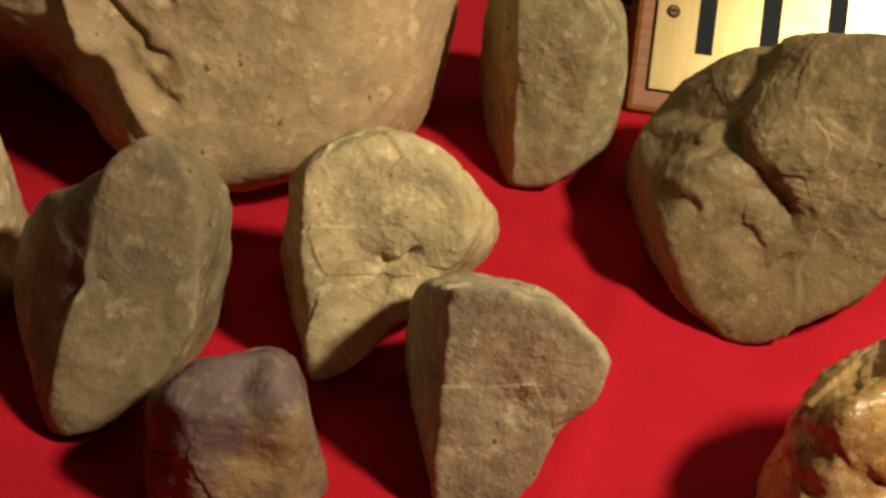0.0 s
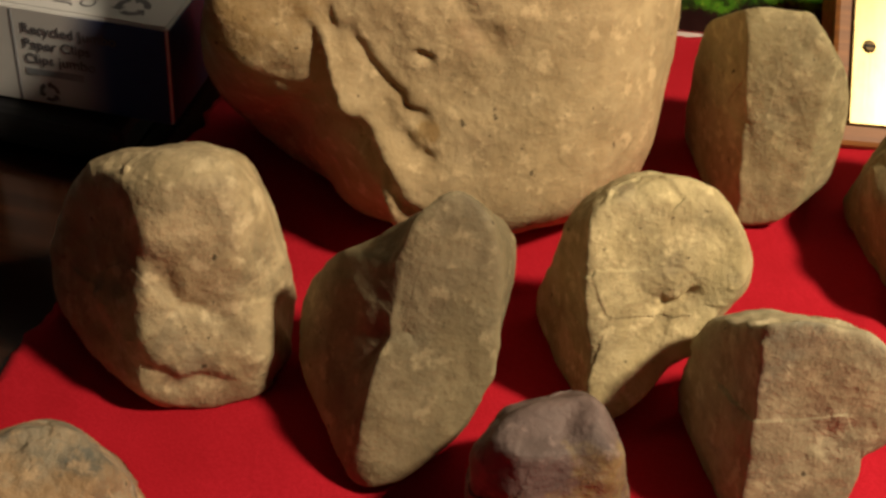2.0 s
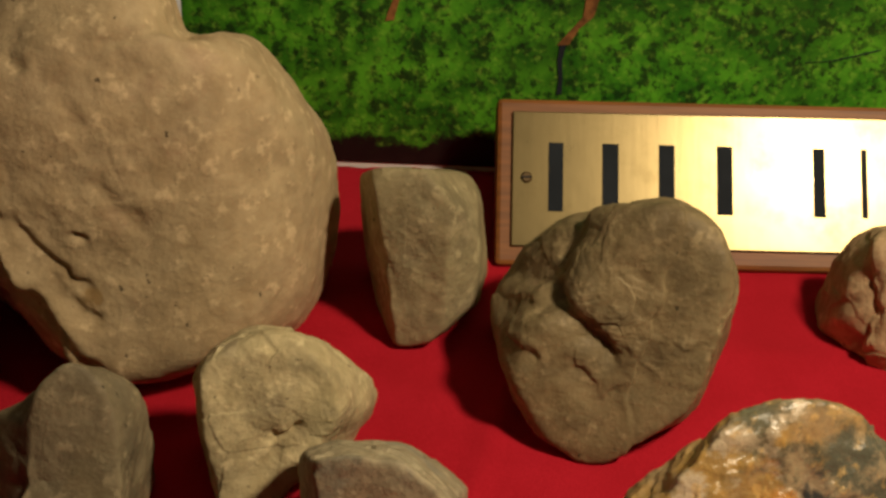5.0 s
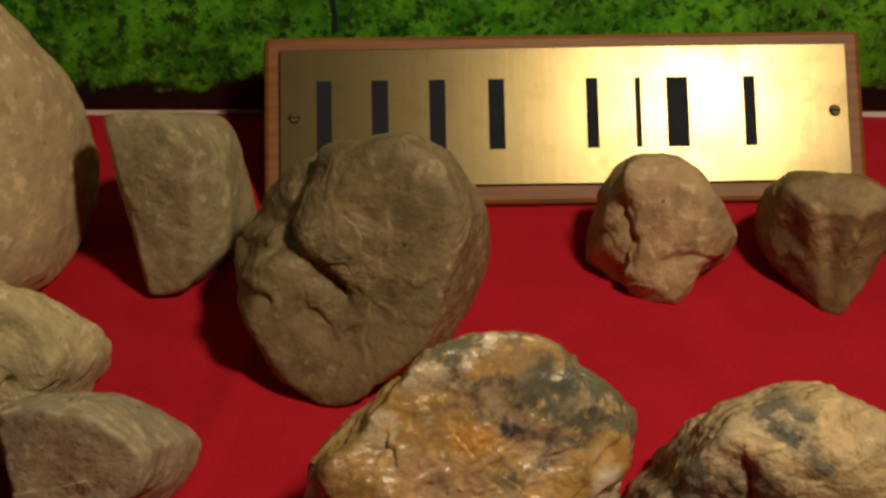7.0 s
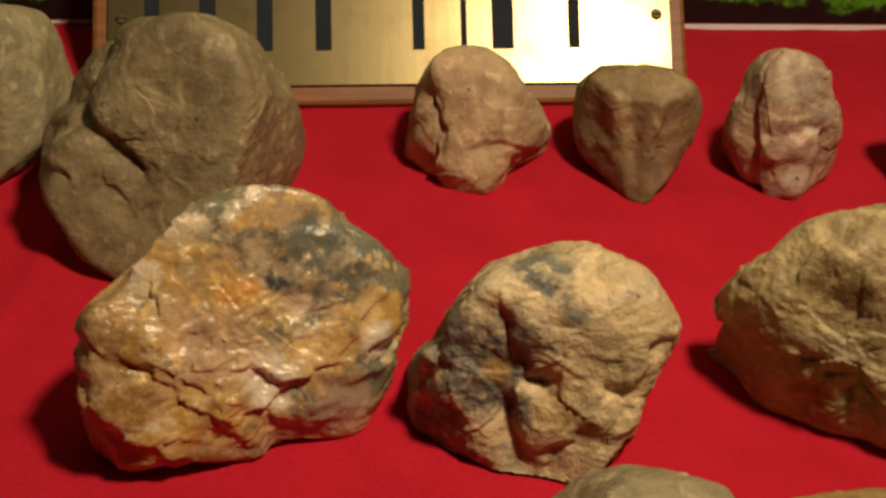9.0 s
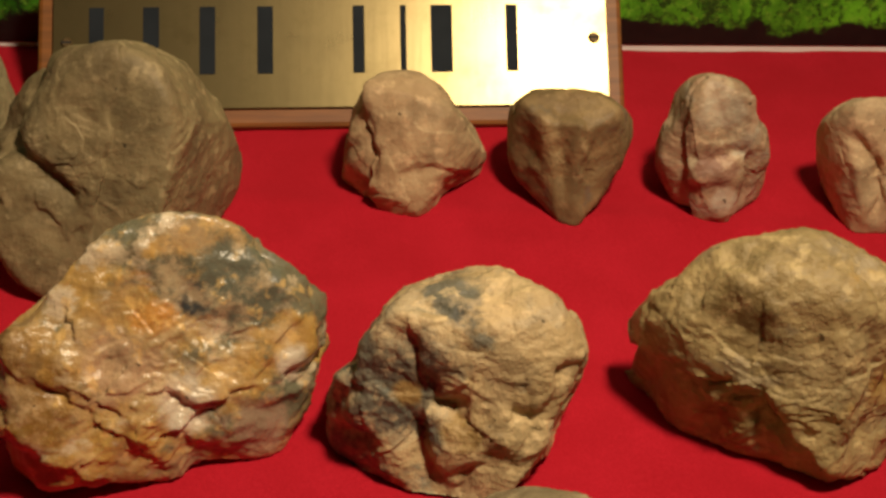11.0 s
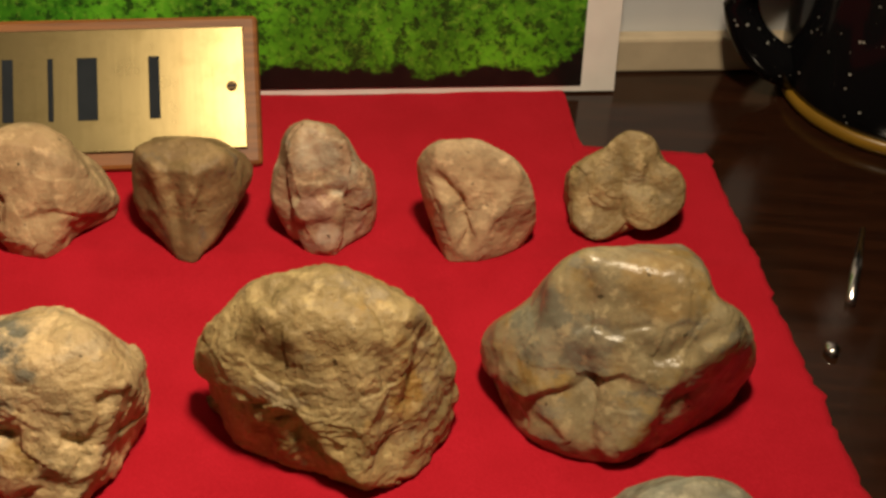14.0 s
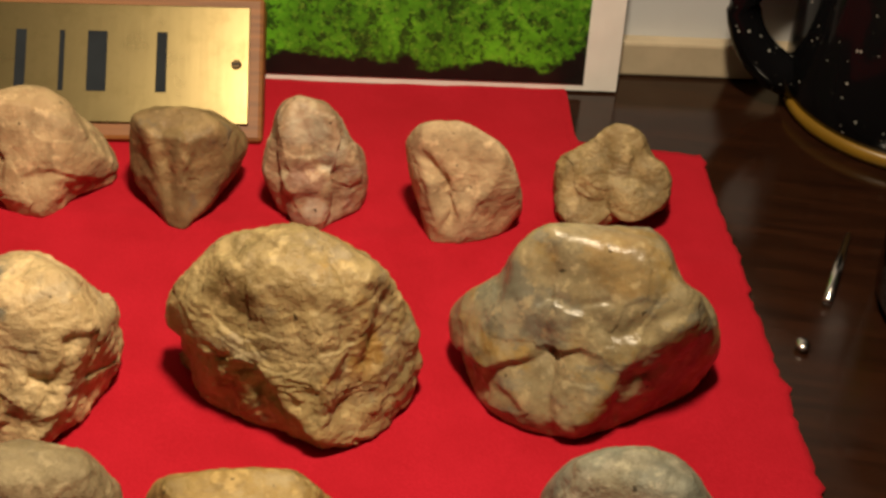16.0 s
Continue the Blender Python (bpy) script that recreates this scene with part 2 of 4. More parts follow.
def tube(points, radius, sides=8, closed=False):
    """A round bar along points; radius may be one number or one for each point."""
    bm = bmesh.new()
    pts = [Vector(p) for p in points]
    rad = radius if hasattr(radius, "__len__") else [radius] * len(pts)
    rings = []
    for i, p in enumerate(pts):
        a = pts[i - 1] if i or closed else p
        b = pts[(i + 1) % len(pts)] if i < len(pts) - 1 or closed else p
        q = (b - a).to_track_quat("Z", "Y")
        rings.append([bm.verts.new(p + q @ Vector((rad[i] * math.cos(k * 2 * math.pi / sides), rad[i] * math.sin(k * 2 * math.pi / sides), 0))) for k in range(sides)])
    for i in range(len(rings) if closed else len(rings) - 1):
        r, s = rings[i], rings[(i + 1) % len(rings)]
        for k in range(sides):
            bm.faces.new((r[k], r[(k + 1) % sides], s[(k + 1) % sides], s[k]))
    if not closed:
        bm.faces.new(rings[0][::-1])
        bm.faces.new(rings[-1])
    return bm


def lathe(profile, steps=64):
    bm = bmesh.new()
    rings = [[bm.verts.new((r * math.cos(2 * math.pi * k / steps), r * math.sin(2 * math.pi * k / steps), z)) for k in range(steps)] for r, z in profile]
    for a, b in zip(rings, rings[1:]):
        for k in range(steps):
            bm.faces.new((a[k], a[(k + 1) % steps], b[(k + 1) % steps], b[k]))
    bm.faces.new(rings[0][::-1])
    bm.faces.new(rings[-1])
    return bm


def thing(name, m, label, category, group=""):
    ob = tagged(new(name), label, category, group)
    ob.matrix_world = m
    return ob


# ---- the setting ----
def structure(name, bm, mat, m=Matrix()):
    ob = tagged(part(name, bm, mat), kind="structure")
    ob.matrix_world = m
    return ob


table = thing("table", Matrix(), "dark brown polished wooden table with streaky grain", "table")
part("tabletop", slab(-1.0, 1.0, -0.9, 0.54, -0.03, -0.0012, 0.003), TABLE, table)
for lx in (-0.93, 0.93):
    for ly in (-0.83, 0.30):
        part("leg", slab(lx - 0.03, lx + 0.03, ly - 0.03, ly + 0.03, -0.75, -0.03, 0.004), TABLE, table)
BACKM = Matrix.Translation((0, 0, 0)) @ Matrix.Rotation(BACK, 4, "Z")


def along(x, y):
    """World point to the turned axes: distance along the wall and depth towards it."""
    p = Vector((x, y, 0))
    return p.dot(U), p.dot(V)


WALL_Y = along(0.35, 0.526)[1]
structure("wall_north", slab(-2.15, 2.15, WALL_Y + 0.004, WALL_Y + 0.1, -0.75, 1.6), WALL, BACKM)
structure("trim", slab(-0.9, 0.9, WALL_Y - 0.004, WALL_Y + 0.004, -0.001, 0.0155, 0.0015), STRIP, BACKM)
structure("wall_south", slab(-2.2, 2.2, -2.3, -2.2, -0.75, 1.6), WALL)
structure("wall_west", slab(-2.3, -2.2, -2.2, 1.2, -0.75, 1.6), WALL)
structure("wall_east", slab(2.2, 2.3, -2.2, 1.2, -0.75, 1.6), WALL)
structure("ceiling", slab(-2.3, 2.3, -2.3, 1.2, 1.6, 1.7), WALL)
structure("floor", slab(-2.3, 2.3, -2.3, 1.2, -0.8, -0.75), TABLE)


# ---- the red cloth ----
def cloth():
    """A felt sheet with soft folds and a cut, slightly ragged edge, its far side cut back at one corner."""
    nx, ny = 260, 220
    bm = bmesh.new()
    grid = []
    for j in range(ny + 1):
        v = j / ny
        row = []
        for i in range(nx + 1):
            u = i / nx
            xg = -0.185 + 0.575 * u
            top = 0.4405 + 0.186 * xg if xg < 0.314 else 0.456 + 0.043 * max(0, 1 - (xg - 0.314) / 0.006)
            y = -0.12 + v * (top + 0.12) + 0.0012 * noise.noise((xg * 150, 5, 0)) * v ** 40
            right = 0.3955 - 0.20 * max(0, y - 0.283)
            rag = 0.0020 * noise.noise((3, y * 70, 0)) + 0.0018 * noise.noise((7, y * 240, 0))
            x = xg + (u ** 9) * (right - 0.39 + rag) + ((1 - u) ** 9) * (0.004 * noise.noise((9, y * 30, 0)) + rag)
            z = 0.0006 + 0.0009 * noise.noise((x * 18, y * 22, 1)) + 0.0004 * noise.noise((x * 70, y * 70, 4))
            z += 0.0012 * math.exp(-((x - 0.001 - 0.02 * y) / 0.004) ** 2) + 0.0010 * math.exp(-((y - 0.347 - 0.1 * x) / 0.006) ** 2)
            row.append(bm.verts.new((x, y, max(z, -0.0003))))
        grid.append(row)
    for j in range(ny):
        for i in range(nx):
            bm.faces.new((grid[j][i], grid[j][i + 1], grid[j + 1][i + 1], grid[j + 1][i]))
    ob = part("red_cloth", bm, RED, smooth=True)
    mod = ob.modifiers.new("thickness", "SOLIDIFY")
    mod.thickness, mod.offset = 0.0007, -1
    return tagged(ob, "bright red felt cloth with ragged edges spread on the table", "cloth")


cloth()

# ---- poster ----
P0 = along(-0.063, 0.428)
PX1 = along(0.325, 0.4995)[0]
poster = thing("poster", Matrix.Translation(U * 0 + V * (P0[1] + 0.001)) @ BACKM @ Matrix.Rotation(radians(-6), 4, "X"), "poster of green moss with white border leaning on the wall", "poster")
part("sheet", slab(-0.10, PX1, 0.0, 0.0012, 0.0, 0.34), PAPER, poster)
part("photograph", slab(-0.094, PX1 - 0.0145, -0.0006, -0.0001, 0.0030, 0.325), MOSS, poster, "photograph of bright green moss over dark soil")


def flat_twig(points, width):
    """A printed twig: a flat ribbon of changing width lying on the print."""
    bm = bmesh.new()
    last = None
    for k, (x, z) in enumerate(points):
        w = width * (0.6 + 0.5 * abs(math.sin(k * 2.3 + 1)))
        pair = (bm.verts.new((x - w, -0.0011, z)), bm.verts.new((x + w, -0.0011, z + 0.2 * w)))
        if last:
            bm.faces.new((last[0], last[1], pair[1], pair[0]))
        last = pair
    out = bmesh.ops.extrude_face_region(bm, geom=bm.faces[:])
    for v in out["geom"]:
        if isinstance(v, bmesh.types.BMVert):
            v.co.y += 0.0004
    return bm


TX = along(0.002, 0.44)[0]
part("printed_twig", flat_twig([(TX, 0.034), (TX + 0.0003, 0.040), (TX - 0.0005, 0.047), (TX + 0.0002, 0.053)], 0.0010), INK, poster, "dark shaded foot of the twig")
part("printed_twig", flat_twig([(TX + 0.0002, 0.053), (TX + 0.004, 0.059), (TX + 0.0085, 0.064), (TX + 0.0095, 0.070), (TX + 0.0085, 0.082), (TX + 0.010, 0.098)], 0.0021), BARK, poster, "orange-brown twig")
part("printed_twig", flat_twig([(TX - 0.062, 0.060), (TX - 0.059, 0.070), (TX - 0.055, 0.082), (TX - 0.054, 0.095)], 0.0016), BARK, poster, "orange-brown twig")
part("printed_twig", flat_twig([(TX + 0.088, 0.050), (TX + 0.096, 0.0508), (TX + 0.104, 0.053), (TX + 0.112, 0.0555)], 0.0009), INK, poster, "dark fallen twig")

# ---- name plaque ----
PLQ_A = radians(12.2)
plaque = thing("name_plaque", Matrix.Translation((-0.0084, 0.3788, 0.0042)) @ Matrix.Rotation(PLQ_A, 4, "Z") @ Matrix.Rotation(radians(44), 4, "X"), "engraved brass desk nameplate on a varnished wooden block", "nameplate")
PW, PH = 0.2042, 0.0570
part("wooden_block", slab(0, PW, -0.002, PH, -0.016, 0, 0.0018), WALNUT, plaque)
part("brass_plate", slab(0.0055, PW - 0.0055, 0.0045, 0.0045 + 0.0475, 0.0003, 0.0013, 0.0004), BRASS, plaque, "brushed brass plate")
for sx in (0.0105, PW - 0.0105):
    bm = bmesh.new()
    bmesh.ops.create_cone(bm, cap_ends=True, segments=20, radius1=0.0021, radius2=0.0014, depth=0.0010)
    bmesh.ops.translate(bm, verts=bm.verts, vec=(sx, 0.0285, 0.0017))
    screw = part("screw", bm, SCREW, plaque)
    part("slot", slab(sx - 0.0017, sx + 0.0017, 0.0282, 0.0288, 0.0021, 0.00235), INK, screw)
for lx, lw in ((0.0185, 0.0150), (0.0375, 0.0165), (0.0575, 0.0160), (0.0780, 0.0160), (0.1120, 0.0120), (0.1290, 0.0060), (0.1400, 0.0220), (0.1670, 0.0120)):
    part("engraved_bar", slab(lx * 0.975, lx * 0.975 + lw * 0.34, 0.0168, 0.0410, 0.0013, 0.00150, 0.0001, 1), INK, plaque)

# ---- white sheet behind the carton ----
bm = bmesh.new()
g = [[bm.verts.new((-0.050 + 0.11 * i / 16, 0.004 * math.sin(i * 0.5 + 0.6) * j / 10 + 0.02 * (j / 10) ** 2, 0.16 * j / 10)) for i in range(17)] for j in range(11)]
for j in range(10):
    for i in range(16):
        bm.faces.new((g[j][i], g[j][i + 1], g[j + 1][i + 1], g[j + 1][i]))
sheet = part("paper_sheet", bm, SHEET, smooth=True)
sheet.modifiers.new("thickness", "SOLIDIFY").thickness = 0.0006
sheet.matrix_world = Matrix.Translation((-0.187, 0.397, -0.0005)) @ Matrix.Rotation(radians(7), 4, "Z")
tagged(sheet, "white curling sheet of paper standing behind the carton", "paper")

# ---- paper clip carton ----
BW, BD, BH = 0.056, 0.092, 0.030
carton = thing("paper_clip_box", Matrix.Translation((-0.240, 0.302, 0.011)) @ Matrix.Rotation(radians(4), 4, "Z"), "white and blue cardboard paper clip box with printed clips", "box")
part("body", slab(0, BW, 0, BD, 0, BH, 0.0006), CARD_WHITE, carton)
part("top_panel", slab(0.0006, BW - 0.0006, 0.0006, BD - 0.0006, BH, BH + 0.0004), carton_blue("Y", BD * 0.60, BD * 0.86), carton, "white top fading to deep blue")
part("end_panel", slab(0.0006, BW - 0.0006, -0.0004, 0, 0.0006, BH - 0.0006), carton_blue("X", BW * 0.42, BW * 0.72), carton, "white end fading to deep blue")
part("side_panel", slab(BW, BW + 0.0004, 0.0006, BD - 0.0006, 0.0006, BH - 0.0006), plain("deep_blue_carton", (0.01, 0.03, 0.11), 0.4), carton, "dark blue side")


def words(name, text, size, m, parent, mat, squeeze=1.0):
    cu = bpy.data.curves.new(name, "FONT")
    cu.body, cu.size, cu.extrude = text, size, 0.00006
    tmp = bpy.data.objects.new(name, cu)
    scene.collection.objects.link(tmp)
    me = bpy.data.meshes.new_from_object(tmp.evaluated_get(bpy.context.evaluated_depsgraph_get()))
    bpy.data.objects.remove(tmp)
    me.materials.clear()
    me.materials.append(mat)
    ob = new(name, me)
    ob.parent = parent
    ob.matrix_local = m @ Matrix.Diagonal((squeeze, 1, 1, 1))
    return ob


def ring_arrows(r, m, parent):
    """Three chasing arrows as one flat mark."""
    bm = bmesh.new()
    for k in range(3):
        a0 = k * 2 * math.pi / 3
        arc = [a0 + 1.35 * i / 6 for i in range(7)]
        pts = [(bm.verts.new((r * 1.0 * math.cos(a), r * math.sin(a), 0)), bm.verts.new((r * 0.6 * math.cos(a), r * 0.6 * math.sin(a), 0))) for a in arc]
        for p, q in zip(pts, pts[1:]):
            bm.faces.new((p[0], p[1], q[1], q[0]))
        a = arc[-1]
        bm.faces.new([bm.verts.new(v) for v in ((r * 1.3 * math.cos(a), r * 1.3 * math.sin(a), 0), (r * 0.35 * math.cos(a), r * 0.35 * math.sin(a), 0), (r * 0.8 * math.cos(a + 0.5), r * 0.8 * math.sin(a + 0.5), 0))])
    bmesh.ops.recalc_face_normals(bm, faces=bm.faces)
    ob = part("recycling_mark", bm, CARD_INK, parent)
    ob.matrix_local = m
    return ob


ZT = BH + 0.0005
UPRIGHT = Matrix.Rotation(radians(90), 4, "Z")
part("brand_bar", slab(0.0045, 0.0110, 0.004, 0.027, ZT - 0.0002, ZT + 0.0001), CARD_RED, carton, "plain red printed bar")
for k, (text, x, size) in enumerate((("Recycled", 0.0195, 0.0062), ("Jumbo Paper Clips", 0.0265, 0.0062), ("Clips jumbo", 0.0335, 0.0062))):
    words("printed_text", text, size, Matrix.Translation((x, 0.004, ZT)) @ UPRIGHT, carton, CARD_INK, 0.92)
part("printed_picture", slab(0.037, 0.047, 0.017, 0.026, ZT - 0.0002, ZT + 0.0001), CARD_BROWN, carton, "small brown printed picture")
ring_arrows(0.0048, Matrix.Translation((0.0435, 0.008, ZT)), carton)
END = Matrix.Rotation(radians(90), 4, "X")
part("end_flap_line", slab(0.0118, 0.0122, -0.0006, -0.0003, 0.001, BH - 0.001), STEEL, carton)
for k, text in enumerate(("Recycled Jumbo", "Paper Clips", "Clips jumbo")):
    words("printed_text", text, 0.0042, Matrix.Translation((0.0145, -0.0006, BH - 0.0075 - 0.0046 * k)) @ END, carton, CARD_INK)
part("printed_line", slab(0.0145, 0.031, -0.0006, -0.0003, BH - 0.0205, BH - 0.0185), STEEL, carton)
ring_arrows(0.0030, Matrix.Translation((0.0205, -0.0006, 0.0045)) @ END, carton)


def clip_points(s):
    """The bent wire of a paper clip, length s."""
    pts = []
    for cx, r, a0, a1 in ((0.0, 0.13, -90, -270), (0.62, 0.10, 90, -90), (0.16, 0.08, -90, -250)):
        for i in range(9):
            a = radians(a0 + (a1 - a0) * i / 8)
            pts.append((s * (cx + r * math.cos(a)), s * r * math.sin(a), 0))
    return pts


for cx, cy, turn in ((0.012, 0.062, 14), (0.040, 0.066, 112)):
    clip = part("printed_clip", tube(clip_points(0.042 if turn < 90 else 0.030), 0.0007, 6), STEEL, carton, "grey printed paper clip")
    clip.matrix_local = Matrix.Translation((cx, cy, ZT)) @ Matrix.Rotation(radians(turn if turn < 90 else -60), 4, "Z") @ Matrix.Diagonal((1, 1, 0.15, 1))
part("count_mark", slab(0.007, 0.014, 0.080, 0.087, ZT - 0.0002, ZT + 0.0001), CARD_WHITE, carton, "white printed mark")
# added black slab the carton lies on, standing in for shadow beneath it
pad = tagged(part("shadow_slab", slab(-0.40, -0.186, 0.304, 0.395, -0.0011, 0.0105, 0.003), BLACK), "low black slab standing in for shadow under the carton", "case")
pad.matrix_world = Matrix.Rotation(radians(2), 4, "Z")
slip = tagged(part("paper_slip", slab(-0.33, -0.243, 0.24, 0.306, -0.0011, -0.0004), SHEET), "pale slip of paper flat on the table", "paper")

# added black block, in place of an unclear dark object and deeply shaded wall
dark_block = tagged(part("shade_block", slab(-0.46, -0.268, 0.372, 0.45, -0.0011, 0.17, 0.004), BLACK), "black block for a dark object and shaded wall beside the sheet", "box")

# ---- speckled mug ----
mug = thing("mug", Matrix.Translation((0.450, 0.517, -0.0011)) @ Matrix.Rotation(radians(-172), 4, "Z"), "black mug with white speckles and an ochre foot ring", "mug")
part("body", lathe([(0.050, 0.006), (0.0535, 0.0075), (0.0548, 0.010), (0.0560, 0.02), (0.0555, 0.06), (0.0545, 0.098), (0.0535, 0.1), (0.0515, 0.098), (0.0525, 0.06), (0.052, 0.02), (0.046, 0.010), (0.001, 0.009)]), SPECKLE, mug, smooth=True)
part("foot_ring", lathe([(0.049, 0.0), (0.0535, 0.0006), (0.0550, 0.003), (0.0548, 0.0065), (0.0525, 0.0072), (0.049, 0.0070)]), TAN_GLAZE, mug, "ochre unglazed foot ring", smooth=True)
hp = [(0.050 + 0.030 * math.sin(math.pi * i / 14) ** 0.6, 0.0, 0.012 + 0.074 * i / 14) for i in range(15)]
part("handle", tube(hp, [0.0092 - 0.0022 * math.sin(math.pi * i / 14) for i in range(15)], 14), SPECKLE, mug, smooth=True)

# ---- glass, rod and bead on the bare table ----
tumbler = thing("glass_tumbler", Matrix.Translation((0.4635, 0.376, -0.0011)), "low smoky glass tumbler on the bare table", "glass")
part("bowl", lathe([(0.034, 0.0), (0.0405, 0.0012), (0.0435, 0.006), (0.0450, 0.030), (0.0460, 0.058), (0.0452, 0.0605), (0.0438, 0.060), (0.0425, 0.030), (0.0405, 0.013), (0.034, 0.0085), (0.001, 0.008)]), GLASS, tumbler, smooth=True)
rod = tagged(part("metal_rod", tube([(0.4150, 0.4140, 0.0008), (0.4095, 0.3920, 0.0008), (0.4040, 0.3700, 0.0008)], [0.0010, 0.0018, 0.0018], 12), CHROME, smooth=True), "thin shiny metal rod lying on the table", "rod")
# bead added to give a small bright glint on the table
bm = bmesh.new()
bmesh.ops.create_uvsphere(bm, u_segments=20, v_segments=12, radius=0.0026)
bmesh.ops.scale(bm, verts=bm.verts, vec=(1, 1.3, 0.7))
bead = tagged(part("bead", bm, CHROME, smooth=True), "tiny shiny bead added for a glint on the table", "bead")
bead.location = (0.3945, 0.3455, 0.0006)


# ---- rocks ----
def heading(az, el):
    a, e = np.radians(az), np.radians(el)
    return np.stack((np.cos(a) * np.cos(e), np.sin(a) * np.cos(e), np.sin(e)), -1)


def ball(level):
    bm = bmesh.new()
    bmesh.ops.create_icosphere(bm, subdivisions=level, radius=1)
    me = bpy.data.meshes.new("ball")
    bm.to_mesh(me)
    bm.free()
    v = np.empty(len(me.vertices) * 3)
    me.vertices.foreach_get("co", v)
    f = np.empty(len(me.polygons) * 3, int)
    me.polygons.foreach_get("vertices", f)
    bpy.data.meshes.remove(me)
    return v.reshape(-1, 3), f.reshape(-1, 3)


BALLS = {k: ball(k) for k in (6, 7)}
turn = np.arange(3000) + 0.5
lean, spin = np.arccos(1 - turn / 1500), math.pi * (1 + math.sqrt(5)) * turn
EVEN = np.stack((np.cos(spin) * np.sin(lean), np.sin(spin) * np.sin(lean), np.cos(lean)), -1)


def rock(centre, faces, marks, mat, label, level=6, edge=14, lump=1.0, chip=0.5, grow=1.02, seed=0, cuts=0, ledge=0.0):
    """A stone broken along flat faces (azimuth, elevation, millimetres from its middle), with rounded edges, lumps, chips and grooves."""
    dirs, tris = BALLS[level]
    f = np.array(faces, float)
    n, h = heading(f[:, 0], f[:, 1]), f[:, 2] / 1000
    edge = edge * 1.9
    if cuts:
        # small breaks knock the sharpest corners off
        far = EVEN / (np.maximum(EVEN @ n.T, 0) / h).max(1)[:, None]
        rnd = np.random.RandomState(seed)
        extra = rnd.normal(size=(cuts, 3)) * (1, 1, 0.8) + (0, -0.35, 0.35)
        extra /= np.linalg.norm(extra, axis=1)[:, None]
        n = np.vstack((n, extra))
        h = np.concatenate((h, (far @ extra.T).max(0) * rnd.uniform(0.86, 0.97, cuts)))
    q = np.maximum(dirs @ n.T, 0) / h
    r = (q ** edge).sum(1) ** (-1 / edge) * grow
    size = float(np.median(r))
    pts = dirs * r[:, None]
    off = Vector((seed * 1.7, seed * 0.9, seed * 2.3))
    broad = 42 * min(1.2, (0.024 / size) ** 0.6)
    push = np.empty(len(pts))
    for i, p in enumerate(pts):
        v = Vector(p)
        a = noise.fractal((v + off) * broad, 0.9, 2.1, 3)
        c = noise.ridged_multi_fractal((v - off) * 85, 0.8, 2.2, 4, 1.0, 2.0) - 1.1
        d = noise.voronoi((v + off) * 95)[0]
        w = noise.fractal((v + off) * 260, 0.8, 2.0, 3)
        near = noise.voronoi((v + off) * 62)[1][0]
        tilt = noise.noise_vector(near * 7.3)
        flat = ((v + off) * 62 - near).dot(tilt)
        push[i] = lump * 0.0011 * a + chip * (0.0004 * c + 0.0008 * (d[0] - 0.32) + (0.0022 + 0.002 * min(1, chip)) * flat) + 0.0002 * w * (0.6 + chip)
        if ledge:
            s = 3.2 * noise.fractal((v - off) * Vector((38, 52, 60)), 0.9, 2.0, 4)
            push[i] += ledge * 0.0013 * (math.floor(s) + max(0, (s - math.floor(s) - 0.75) * 4))
    wobble = np.array([noise.noise_vector((Vector(p) + off) * 170) for p in pts]) * 0.0017
    rough = pts + wobble
    for width, depth, line, *lowered in marks:
        seg = [np.array(p, float) / 1000 for p in line]
        best, away = np.full(len(pts), 9.0), np.zeros((len(pts), 3))
        for a, b in zip(seg, seg[1:] if len(seg) > 1 else seg):
            ab = b - a
            k = np.clip(((rough - a) @ ab) / max(ab @ ab, 1e-12), 0, 1)
            gap = rough - a - k[:, None] * ab
            d = np.linalg.norm(gap, axis=1)
            away[d < best] = gap[d < best]
            best = np.minimum(best, d)
        if lowered:
            # a ledge: the stone falls away sharply on one side of the line
            side = np.array(lowered[0], float) / 1000 - np.mean(seg, 0)
            s = away @ (side / np.linalg.norm(side))
            push -= depth / 1000 * np.clip(s / 0.0016, 0, 1) * np.exp(-(best / (width / 1000)) ** 2)
        else:
            push -= depth / 1000 * np.exp(-(best / (width / 1000)) ** 2)
    pts = pts + dirs * push[:, None]
    floor_z = -centre[2] + 0.0012
    pts[:, 2] = np.maximum(pts[:, 2], floor_z)
    me = bpy.data.meshes.new("rock")
    me.from_pydata(pts.tolist(), [], tris.tolist())
    me.materials.append(mat)
    me.shade_smooth()
    ob = new("rock", me)
    ob.location = centre
    return tagged(ob, label, "rock", "rocks on the red cloth")


A_C, A_F = (-0.1116, 0.3215, 0.061), [(-162, 17, 55.9), (-173, 31, 55.3), (-179, 38, 57.2), (133, 64, 63.5), (94, 65, 61.1), (43, 46, 54.7), (34, 37, 59.2), (22, 24, 61.8), (12, 8, 63.7), (5, -2, 57.6), (1, -7, 60.0), (-9, -19, 70.5), (-37, -40, 66.7), (-44, -42, 64.9), (-68, -46, 63.2), (-117, -35, 59.6), (-125, -30, 59.0), (-147, -4, 70.0), (0, -90, 61.0), (-71, 14, 32.0), (-21, 9, 49.9), (-71, 75, 59.0), (109, 9, 25.0), (-125, -17, 59.9), (163, 54, 65.7), (56, 8, 65.7)]
